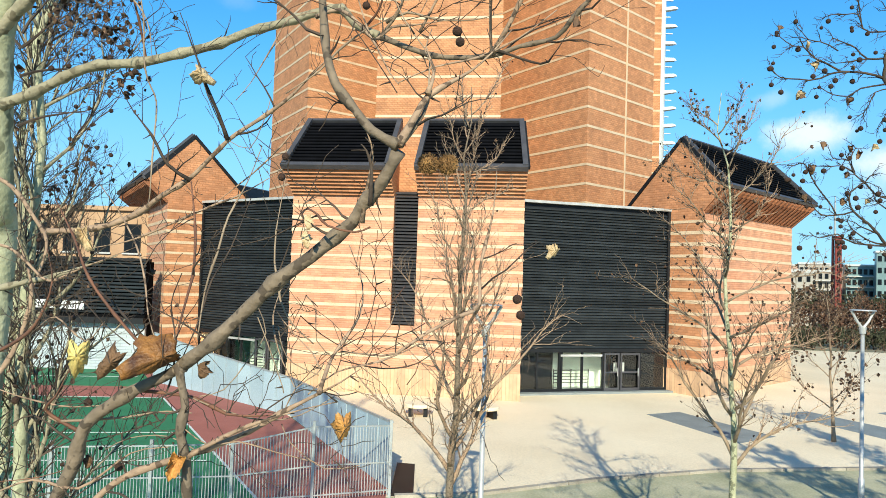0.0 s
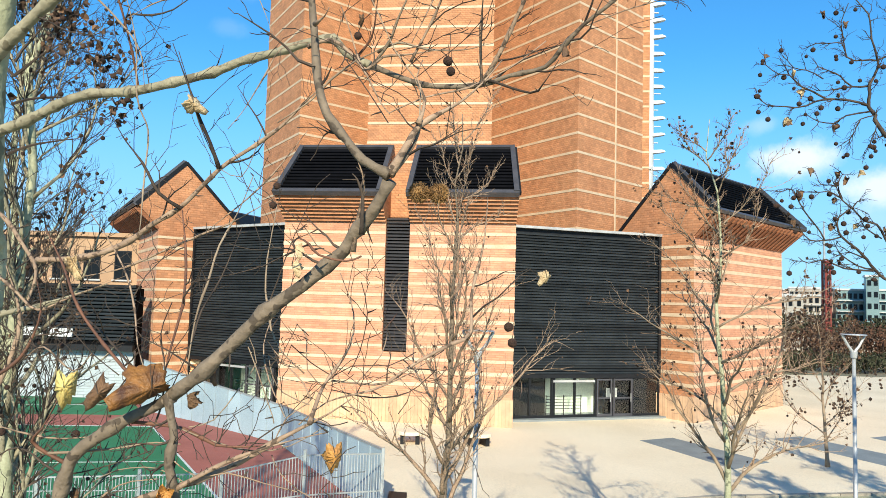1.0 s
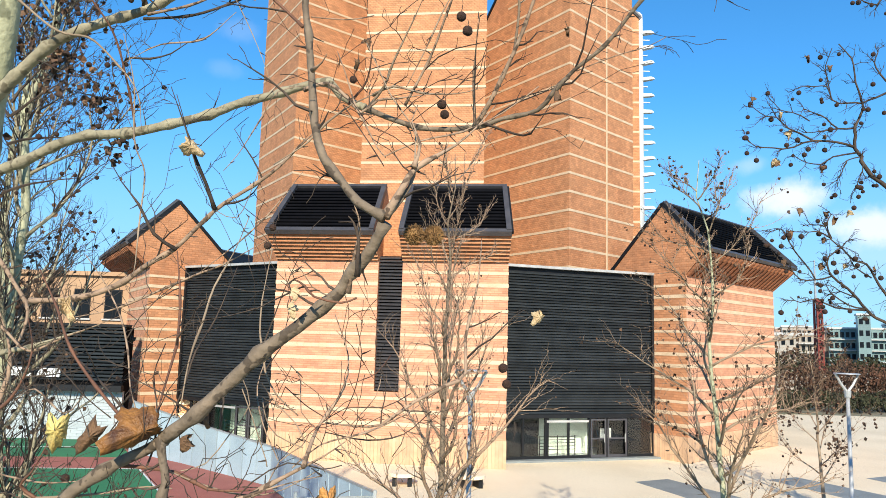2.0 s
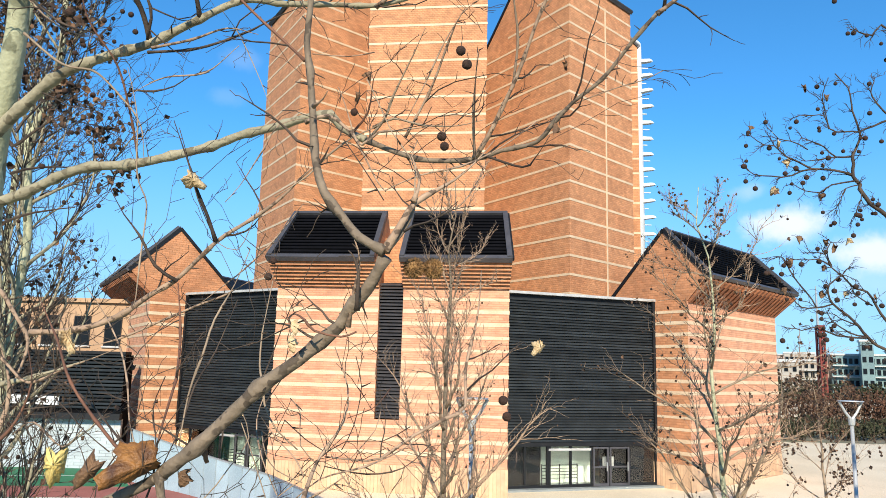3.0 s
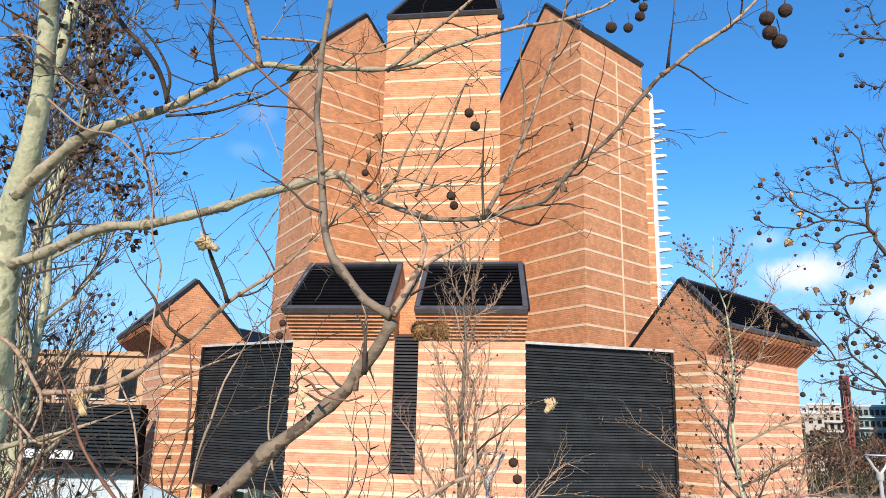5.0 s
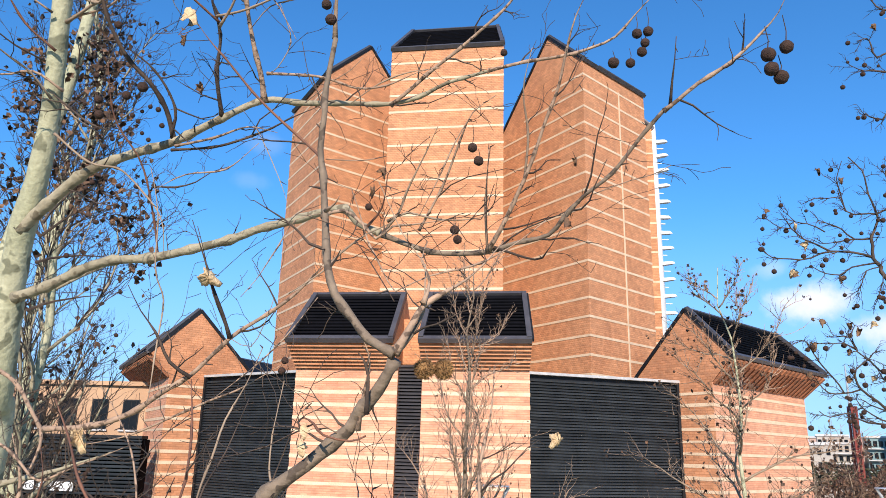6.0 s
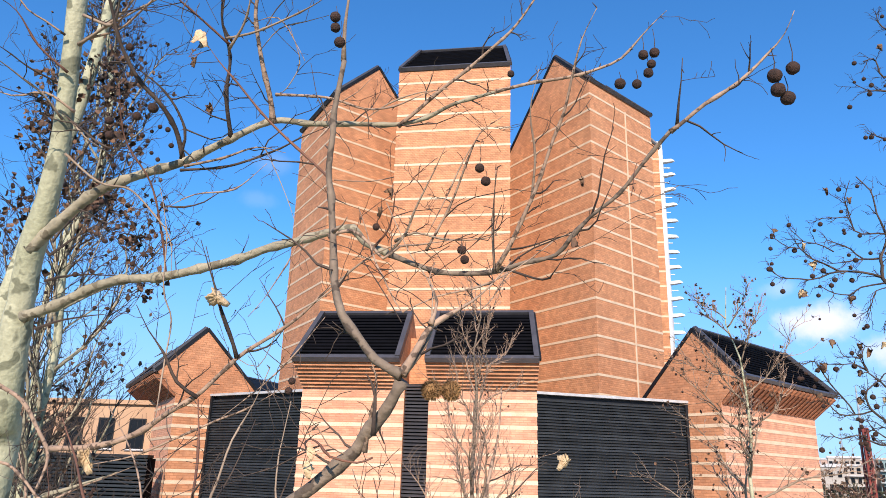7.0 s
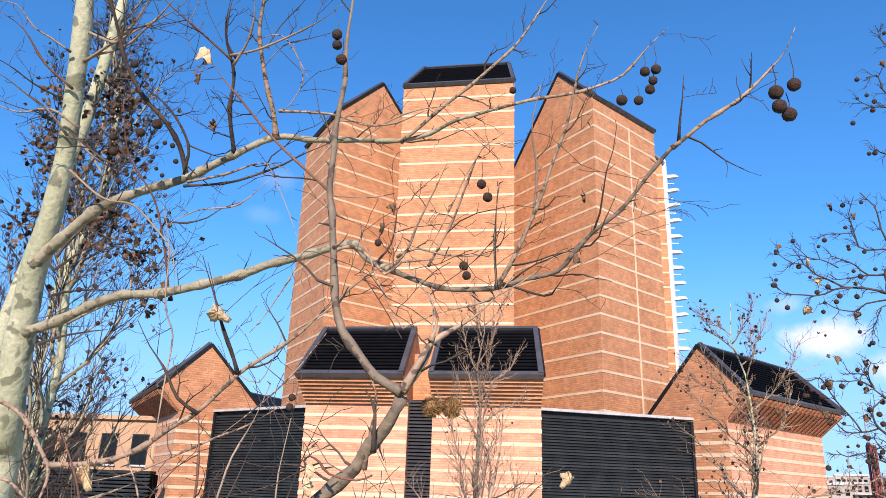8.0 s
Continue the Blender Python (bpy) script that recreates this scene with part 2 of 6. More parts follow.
# ---- the church: seven towers and chapels round a heptagon ----
CX, CY, TURN, STEP = 1.295, 54.03, -0.141, 2 * math.pi / 7
RC, WC, GC = 21.69, 5.28, 0.133                 # chapel front: radius, half width, taper
ZC, OUT, ZE, RR, ZR, RB, ZB = 8.87, 1.21, 10.0, 20.43, 12.5, 17.2, 9.3
RT, WT, GT = 13.59, 3.54, 0.176                 # tower front
ZTE, RTR, ZTR, RTB, ZTB = 29.87, 10.39, 33.13, 4.6, 26.9

church = tagged(new("church"), "large brick church with cream bands, black roofs and tall gabled towers", "church")
church.matrix_basis = pose(CX, CY, 0)


def heading(k):
    return pose(0, 0, 0, 0, 0, math.degrees(TURN + k * STEP))


def loft(profile, half_a, half_b):
    """A solid whose side outline (radius, height) runs between two edges given as functions of the radius."""
    n = len(profile)
    v = [(half_a(r), -r, z) for r, z in profile] + [(half_b(r), -r, z) for r, z in profile]
    return v, [list(range(n)), list(range(2 * n - 1, n - 1, -1))] + [(i, (i + 1) % n, n + (i + 1) % n, n + i) for i in range(n)]


def corbel(n=8):
    """Brick courses stepping outwards under the eave: upright faces and flat undersides."""
    pts = []
    for i in range(n):
        r, z0, z1 = RC + OUT * (i + 1) / n, ZC + (ZE - ZC) * i / n, ZC + (ZE - ZC) * (i + 1) / n
        pts += [(r, z0 + 0.004), (r, z1)]
    return pts


def splay():
    """The plain sloping underside behind the brick ribs of the side chapels' eaves."""
    return [(RC + OUT - 0.12, ZE - 0.02)]


def chapel_half(a):
    return lambda r: a * (WC + GC * (r - RC))


def strip(pts, z0, z1, proud, back=0.06):
    """A course that follows a wall line seen from above, standing a little proud of it."""
    n, off = len(pts), []
    for i in range(n):
        nor = Vector((0, 0))
        for a, b in ((i - 1, i), (i, i + 1)):
            if 0 <= a and b < n:
                d = (Vector(pts[b]) - Vector(pts[a])).normalized()
                nor += Vector((d.y, -d.x))
        nor = nor.normalized() * (1.0 if i in (0, n - 1) else 1.35)
        off.append((Vector(pts[i]) + nor * proud, Vector(pts[i]) - nor * back))
    v = [(*p, z) for o, i in off for p, z in ((o, z0), (o, z1), (i, z1), (i, z0))]
    f = [(4 * i + a, 4 * i + (a + 1) % 4, 4 * i + 4 + (a + 1) % 4, 4 * i + 4 + a) for i in range(n - 1) for a in range(4)]
    return v, f + [(0, 1, 2, 3), (4 * n - 1, 4 * n - 2, 4 * n - 3, 4 * n - 4)]


def roof_light(parent, s0, s1, taper0, taper1, r0, z0, r1, z1, slats, frame_w=0.22):
    """Sloping dark metal roof light: a frame round a field of slats. s0, s1: its edges at the eave; taper: how they draw in."""
    def at(u, v, lift=0.0):
        a, b = s0 + taper0 * v, s1 + taper1 * v
        nor = Vector((0, -(z1 - z0), r0 - r1)).normalized()
        return Vector((a + (b - a) * u, -(r0 + (r1 - r0) * v), z0 + (z1 - z0) * v)) + nor * lift
    nor = Vector((0, -(z1 - z0), r0 - r1)).normalized()
    g = Geo()
    w = frame_w
    g.beam(at(0, 0, 0.05), at(1, 0, 0.05), w * 1.1, w, nor.cross(Vector((1, 0, 0))))
    g.beam(at(0, 1, 0.05), at(1, 1, 0.05), w, w * 0.8, nor.cross(Vector((1, 0, 0))))
    g.beam(at(0, 0, 0.06) + Vector((w / 2, 0, 0)), at(0, 1, 0.06) + Vector((w / 2, 0, 0)), w, 0.32, nor)
    g.beam(at(1, 0, 0.06) - Vector((w / 2, 0, 0)), at(1, 1, 0.06) - Vector((w / 2, 0, 0)), w, 0.32, nor)
    part("roof_frame", g.make("roof_frame", M_FRAME), parent, "grey metal roof frame")
    part("roof_deck", Geo().add([at(0.01, 0.01, 0.03), at(0.99, 0.01, 0.03), at(0.99, 0.99, 0.03), at(0.01, 0.99, 0.03),
                                 at(0.01, 0.01, -0.12), at(0.99, 0.01, -0.12), at(0.99, 0.99, -0.12), at(0.01, 0.99, -0.12)],
                                [(0, 1, 2, 3), (7, 6, 5, 4), (0, 4, 5, 1), (1, 5, 6, 2), (2, 6, 7, 3), (3, 7, 4, 0)]).make("roof_deck", M_ROOF), parent)
    for i in range(slats):
        v = 0.08 + 0.84 * (i + 0.5) / slats
        part("roof_slat", Geo().beam(at(0.03, v, 0.09), at(0.97, v, 0.09), 0.10, 0.03, Vector((0, -0.4, 1))).make("roof_slat", M_ROOF), parent)


CHAPEL_BANDS = [1.62 + 0.558 * i for i in range(13)]


def chapel(k, slotted):
    profile = [(RC, 0), (RC, ZC)] + (corbel() if slotted else splay()) + [(RC + OUT, ZE), (RR, ZR), (RB, ZB), (RB, 0)]
    g = Geo()
    if slotted:
        for a, b in ((chapel_half(-1), lambda r: -0.55), (lambda r: 0.55, chapel_half(1))):
            g.add(*loft(profile, a, b))
        g.box((-0.55, -RC, 0), (0.55, -RB, 3.08))
    else:
        g.add(*loft(profile, chapel_half(-1), chapel_half(1)))
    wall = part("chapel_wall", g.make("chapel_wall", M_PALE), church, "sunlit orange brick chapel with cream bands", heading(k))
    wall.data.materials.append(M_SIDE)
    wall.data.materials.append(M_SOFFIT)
    # downward faces of the eaves take the brick with shade in its colour
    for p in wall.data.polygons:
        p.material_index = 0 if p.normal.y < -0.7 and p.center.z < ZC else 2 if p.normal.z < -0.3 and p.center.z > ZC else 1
    if not slotted:
        half = WC + GC * 0.5
        for i in range(22):
            x = -half + 2 * half * (i + 0.5) / 22
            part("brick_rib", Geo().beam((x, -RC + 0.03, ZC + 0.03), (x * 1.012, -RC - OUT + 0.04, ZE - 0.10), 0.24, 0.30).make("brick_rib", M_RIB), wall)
    side = [(-WC + GC * 4.4, -RC + 4.4), (-WC, -RC)], [(WC, -RC), (WC - GC * 4.4, -RC + 4.4)]
    part("plinth", Geo().add(*strip(side[0] + side[1], -0.02, 1.2, 0.03)).make("plinth", M_PLINTH), wall, "pale soldier-brick plinth")
    for z in CHAPEL_BANDS:
        h = 0.145 + 0.03 * math.sin(z * 9)
        g = Geo()
        if slotted and z > 3.0:
            g.add(*strip(side[0] + [(-0.56, -RC)], z, z + h, 0.018)).add(*strip([(0.56, -RC)] + side[1], z, z + h, 0.018))
        else:
            g.add(*strip(side[0] + side[1], z, z + h, 0.018))
        part("stone_band", g.make("stone_band", M_BAND), wall)
    t = (RC + OUT - RR) * GC
    if slotted:
        e = WC + GC * OUT
        roof_light(wall, -e, -0.55, t, 0, RC + OUT, ZE, RR, ZR, 12)
        roof_light(wall, 0.55, e, 0, -t, RC + OUT, ZE, RR, ZR, 12)
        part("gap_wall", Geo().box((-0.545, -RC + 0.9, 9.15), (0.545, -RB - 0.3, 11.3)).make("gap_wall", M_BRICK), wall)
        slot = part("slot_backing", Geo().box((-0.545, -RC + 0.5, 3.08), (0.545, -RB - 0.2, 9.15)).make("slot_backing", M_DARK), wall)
        for i in range(40):
            z = 3.12 + i * 0.15
            part("slot_slat", Geo().beam((-0.545, -RC + 0.2, z + 0.07), (0.545, -RC + 0.2, z + 0.07), 0.16, 0.045, (0, -0.5, 1)).make("slot_slat", M_FRAME), slot)
    else:
        e = WC + GC * OUT
        roof_light(wall, -e - 0.03, e + 0.03, t, -t, RC + OUT, ZE, RR, ZR, 12, 0.17)
    # dark verge along the gables
    for a in (-1, 1):
        f = chapel_half(a)
        for (r0, z0), (r1, z1) in (((RC + OUT, ZE), (RR, ZR)), ((RR, ZR), (RB, ZB))):
            part("verge", Geo().beam((f(r0) + a * 0.03, -r0, z0 + 0.02), (f(r1) + a * 0.03, -r1, z1 + 0.02), 0.10, 0.16).make("verge", M_METAL), wall, "black metal verge")
    for a, b in (((chapel_half(-1), lambda r: -0.56), (lambda r: 0.56, chapel_half(1))) if slotted else ((chapel_half(-1), chapel_half(1)),)):
        part("back_roof", Geo().add(*loft([(RR, ZR + 0.06), (RB, ZB + 0.06), (RB, ZB + 0.01), (RR, ZR + 0.01)], a, b)).make("back_roof", M_METAL), wall)


TOWER_BANDS = [28.81 - 1.119 * i for i in range(19)]


def tower_half(a):
    return lambda r: a * (WT + GT * (r - RT))


def tower(k):
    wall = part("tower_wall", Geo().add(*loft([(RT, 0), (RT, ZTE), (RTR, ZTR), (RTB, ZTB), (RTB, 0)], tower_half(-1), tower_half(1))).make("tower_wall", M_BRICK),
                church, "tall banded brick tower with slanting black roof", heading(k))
    d = 8.9
    for z in TOWER_BANDS:
        depth = d if z < 26.5 else max(0.5, d - (z - 26.5) * 2.6)
        pts = [(-WT + GT * depth, -RT + depth), (-WT, -RT), (WT, -RT), (WT - GT * depth, -RT + depth)]
        part("stone_band", Geo().add(*strip(pts, z, z + 0.14, 0.02)).make("stone_band", M_BAND), wall)
    t = (RT - RTR) * GT
    roof_light(wall, -WT - 0.03, WT + 0.03, t, -t, RT + 0.05, ZTE, RTR, ZTR, 10, 0.22)
    for a in (-1, 1):
        f = tower_half(a)
        for (r0, z0), (r1, z1) in (((RT, ZTE), (RTR, ZTR)), ((RTR, ZTR), (RTB, ZTB))):
            part("verge", Geo().beam((f(r0) + a * 0.03, -r0, z0 + 0.03), (f(r1) + a * 0.03, -r1, z1 + 0.03), 0.12, 0.16).make("verge", M_METAL), wall, "black metal verge")
    return wall


for k in range(-3, 4):
    chapel(k, k == 0)
TOWERS = {k: tower(k) for k in range(-3, 4)}
# the pale downpipe line on the tower beside the chimney
part("joint_strip", Geo().box((0.35, -RT - 0.035, 8.6), (0.47, -RT + 0.02, 29.0)).make("joint_strip", M_BAND), TOWERS[1], "cream vertical joint")


def screen(k):
    """The louvred screen with glazed doors between chapel k and chapel k + 1."""
    pd, h, head = 1.86, 9.05, 2.02
    fa, fb = heading(k), heading(k + 1)
    a = fa @ Vector((WC - GC * pd, -RC + pd, 0))
    b = fb @ Vector((-WC + GC * pd, -RC + pd, 0))
    length = (b - a).length
    m = Matrix.Translation(a) @ Matrix.Rotation(math.atan2((b - a).y, (b - a).x), 4, "Z")
    back = part("screen_wall", Geo().box((-0.1, 0.22, head), (length + 0.1, 0.5, h)).box((-0.3, 0.5, h - 0.3), (length + 0.3, 7.0, h - 0.05)).make("screen_wall", M_METAL),
                church, "black louvred screen over glazed doors", m)
    n = 50
    for i in range(n):
        z = head + 0.16 + (h - head - 0.4) * i / n
        part("slat", Geo().beam((0.02, 0.12, z), (length - 0.02, 0.12, z), 0.11, 0.05, (0, -0.55, 1)).make("slat", M_SLAT), back)
    for x in (0.0, length - 0.14):
        part("side_trim", Geo().box((x, -0.02, head), (x + 0.14, 0.22, h - 0.125)).make("side_trim", M_METAL), back)
    part("coping", Geo().box((-0.02, -0.05, h - 0.12), (length + 0.02, 0.55, h)).make("coping", M_COPING), back, "pale zinc coping")
    part("lintel", Geo().box((0, 0.0, head - 0.08), (length, 0.3, head + 0.1)).make("lintel", M_METAL), back)
    part("step", Geo().box((-0.1, -0.35, 0.0), (length + 0.1, 0.6, 0.10)).make("step", M_STRIP), back, "grey stone doorstep")
    posts = [0.03, 1.10, 2.25, 2.36, 3.45, 4.55, 5.45, 6.6, length - 0.05]
    for x in posts:
        part("mullion", Geo().box((x - 0.04, 0.05, 0.1), (x + 0.04, 0.2, head)).make("mullion", M_METAL), back)
    part("rail", Geo().box((0, 0.06, 0.10), (length, 0.19, 0.22)).make("rail", M_METAL), back)
    part("rail", Geo().box((2.3, 0.04, 1.74), (4.5, 0.19, 1.84)).make("rail", M_COPING), back, "pale transom rail")
    for x0, x1 in ((4.6, 5.42), (5.5, 6.55)):
        door = part("door_leaf", Geo().box((x0, 0.0, 0.12), (x0 + 0.07, 0.05, 1.9)).box((x1 - 0.07, 0.0, 0.12), (x1, 0.05, 1.9)).box((x0 + 0.07, 0.0, 1.82), (x1 - 0.07, 0.05, 1.9)).box((x0 + 0.07, 0.0, 0.12), (x1 - 0.07, 0.05, 0.24)).box((x0 + 0.07, 0.0, 0.95), (x1 - 0.07, 0.05, 1.02)).make("door_leaf", M_FRAME), back, "grey metal door leaf")
        part("door_handle", Geo().tube([(x1 - 0.12, -0.05, 0.8), (x1 - 0.12, -0.05, 1.2)], [0.02, 0.02], 6).make("door_handle", M_STEEL), door, "steel bar handle")
    for x0, x1 in zip(posts, posts[1:]):
        if x1 - x0 > 0.5:
            p = part("pane", Geo().box((x0 + 0.04, 0.11, 0.22), (x1 - 0.04, 0.13, head - 0.08)).make("pane", M_GLASS), back)
            p.visible_shadow = False
    # entrance lobby behind the glass
    part("lobby_floor", Geo().box((0, 0.3, 0.0), (length, 3.6, 0.06)).make("lobby_floor", M_STRIP), back)
    part("lobby_wall", Geo().box((2.3, 1.75, 0.06), (5.5, 1.9, 2.6)).make("lobby_wall", M_LOBBY), back, "pale green-white lobby wall")
    part("lobby_side", Geo().box((-0.2, 0.9, 0.06), (2.3, 1.0, 2.6)).make("lobby_side", M_DARK), back)
    part("lobby_side", Geo().box((5.5, 0.9, 0.06), (length + 0.2, 1.0, 2.6)).make("lobby_side", M_DARK), back)
    # added dark panel hides the sunlit chapel wall, so the end pane stays dark
    part("blind", Geo().box((6.65, 0.215, 0.2), (length + 0.05, 0.25, 2.0)).make("blind", M_DARK), back, "added dark panel behind the end pane")
    part("lobby_ceiling", Geo().box((-0.2, 0.3, 2.6), (length + 0.2, 3.6, 2.7)).make("lobby_ceiling", M_DARK), back)
    for z in (0.35, 0.5, 0.65, 0.8, 0.95):
        part("handrail", Geo().beam((2.5, 1.2, z), (4.4, 1.2, z), 0.03, 0.03).make("handrail", M_METAL), back)
    for x in (2.5, 3.45, 4.4):
        part("baluster", Geo().box((x - 0.02, 1.18, 0.06), (x + 0.02, 1.22, 1.0)).make("baluster", M_METAL), back)
    part("notice", Geo().box((5.6, 0.84, 0.9), (6.2, 0.88, 1.35)).make("notice", M_COPING), back, "pale notice on the lobby wall")
    return back, m


M_LOBBY = material("lobby_paint", (0.70, 0.76, 0.64), 0.8, (0.60, 0.66, 0.55), 1, 0.05, 30)
SCREENS = [screen(k) for k in range(-4, 3)]
# flat roof of the hall behind the screens
ring = [(17.6 * math.sin(TURN + (k + 0.5) * STEP), -17.6 * math.cos(TURN + (k + 0.5) * STEP)) for k in range(7)]
part("hall_roof", Geo().prism(ring, 8.6, 8.95).make("hall_roof", M_METAL), church, "dark flat roof")


# ---- ground ----
sheet("ground", [(-700, -60), (700, -60), (700, 900), (-700, 900)], 0.0, M_GROUND, "bare earth and dry grass reaching the horizon", "ground", 0.5)
sheet("plaza", [(-1.2, 17.6), (1.0, 18.0), (4.2, 19.6), (8.0, 21.0), (14, 22.0), (60, 24), (60, 63), (-16, 63), (-14.5, 38), (-5.6, 27.2), (-1.2, 20)], 0.012, M_PLAZA,
      "pale cream concrete plaza in sunlight", "pavement", 0.012)
sheet("verge_lawn", [(-1.2, -6), (60, -6), (60, 24), (14, 22), (8, 21), (4.2, 19.6), (1.0, 18), (-1.2, 17.6)], 0.008, M_LAWN, "worn grass verge beside the plaza", "lawn", 0.008)
for dx in (0.0, 5.9, 10.6):
    sheet("paving_strip", [(8.42 + dx, 29.7 + dx * 0.2), (10.0 + dx, 30.5 + dx * 0.2), (12.0 + dx, 26.1 + dx * 0.2), (10.2 + dx, 24.8 + dx * 0.2)], 0.02, M_STRIP, "blue-grey stone strip set in the plaza", "paving", 0.012)
sheet("sports_court", [(-11.3, 30), (-40, 27), (-40, 5), (2, 5), (-4.27, 17.3)], 0.012, M_COURT, "green sports court with white lines", "court", 0.012)
sheet("court_border", [(-40, 38.0), (-15, 38.0), (-11.0, 32.4), (-5.6, 27.2), (-1.2, 18.3), (-1.2, 5), (-40, 5)], 0.006, M_RED, "red surfaced border of the court", "court", 0.006)
sheet("far_court", [(-40, 38.0), (-15.6, 38.0), (-12.6, 32.6), (-40, 30.4)], 0.012, M_COURT, "green strip beyond the red border", "court", 0.012)


# ---- trees ----
def bark_material(name, pale, mid, dark, scale):
    m = material(name, pale, 0.8, mid, scale, 0.35, 45)
    n, l = m.node_tree.nodes, m.node_tree.links
    b = n["Principled BSDF"]
    src = b.inputs["Base Color"].links[0].from_socket
    geo, vor = n.new("ShaderNodeNewGeometry"), n.new("ShaderNodeTexNoise")
    vor.inputs["Scale"].default_value, vor.inputs["Detail"].default_value = scale * 2.3, 2
    l.new(geo.outputs["Position"], vor.inputs["Vector"])
    r = n.new("ShaderNodeValToRGB")
    r.color_ramp.elements[0].position, r.color_ramp.elements[1].position = 0.56, 0.60
    l.new(vor.outputs["Fac"], r.inputs["Fac"])
    mx = n.new("ShaderNodeMixRGB")
    mx.inputs["Color2"].default_value = (*dark, 1)
    l.new(r.outputs["Color"], mx.inputs["Fac"])
    l.new(src, mx.inputs["Color1"])
    l.new(mx.outputs["Color"], b.inputs["Base Color"])
    return m


M_BARK = bark_material("plane_bark", (0.45, 0.435, 0.285), (0.33, 0.33, 0.205), (0.17, 0.17, 0.105), 4.6)
M_BOUGH = bark_material("bough_bark", (0.215, 0.16, 0.11), (0.15, 0.112, 0.078), (0.08, 0.058, 0.04), 14)
M_PALEBOUGH = bark_material("pale_bough_bark", (0.35, 0.305, 0.205), (0.25, 0.215, 0.14), (0.15, 0.125, 0.08), 9)
M_LIMB = bark_material("limb_bark", (0.40, 0.27, 0.18), (0.25, 0.165, 0.11), (0.11, 0.072, 0.048), 22)
M_TWIG = material("twig_bark", (0.085, 0.057, 0.039), 0.8, (0.028, 0.019, 0.014), 12, 0.2, 120)
M_PALETWIG = material("pale_twig_bark", (0.34, 0.25, 0.17), 0.8, (0.20, 0.14, 0.09), 6, 0.2, 90)
M_REDTWIG = material("red_twig_bark", (0.20, 0.088, 0.05), 0.7, (0.10, 0.047, 0.03), 12, 0.2, 120)
M_BALL = material("seed_ball", (0.058, 0.028, 0.017), 0.85, (0.028, 0.015, 0.010), 60, 0.5, 300)
M_FUZZ = material("seed_fuzz", (0.30, 0.165, 0.06), 0.9, (0.19, 0.10, 0.04), 60, 0.3, 300)
LEAF = [material("leaf_tan", (0.62, 0.47, 0.28), 0.7, (0.45, 0.30, 0.15), 40, 0.4, 150),
        material("leaf_yellow", (0.72, 0.58, 0.20), 0.6, (0.55, 0.38, 0.12), 30, 0.4, 150),
        material("leaf_rust", (0.33, 0.145, 0.035), 0.5, (0.07, 0.028, 0.014), 22, 0.4, 150),
        material("leaf_orange", (0.60, 0.30, 0.08), 0.6, (0.40, 0.18, 0.05), 30, 0.4, 150),
        material("leaf_brown", (0.20, 0.11, 0.055), 0.75, (0.12, 0.065, 0.035), 30, 0.4, 150)]
M_DRY = material("dry_leaves", (0.14, 0.075, 0.04), 0.8, (0.035, 0.022, 0.018), 9, 0.3, 60, island=0.75)
rng = random.Random(7)


def smooth_path(pts, step):
    """Catmull-Rom through points (x, y, z, r), with a little crookedness."""
    p = [Vector(q) for q in pts]
    p = [p[0] * 2 - p[1]] + p + [p[-1] * 2 - p[-2]]
    out = []
    for i in range(1, len(p) - 2):
        n = max(2, int((p[i + 1] - p[i]).length / step))
        for j in range(n):
            t = j / n
            out.append(0.5 * ((2 * p[i]) + (p[i + 1] - p[i - 1]) * t + (2 * p[i - 1] - 5 * p[i] + 4 * p[i + 1] - p[i + 2]) * t * t
                              + (3 * p[i] - p[i - 1] - 3 * p[i + 1] + p[i + 2]) * t ** 3))
    return out + [p[-2]]


def twig_path(rnd, at, way, length, r, droop=0.0, kink=0.35, n=5):
    pts, d, p = [], Vector(way).normalized(), Vector(at)
    for i in range(n + 1):
        pts.append((p.copy(), max(r * (1 - 0.75 * i / n), 0.0008)))
        d = (d + Vector((rnd.uniform(-kink, kink), rnd.uniform(-kink, kink), rnd.uniform(-kink, kink) - droop))).normalized()
        p = p + d * length / n
    return pts


def add_twig(g, pts, sides=4):
    g.tube([p for p, _ in pts], [r for _, r in pts], sides)


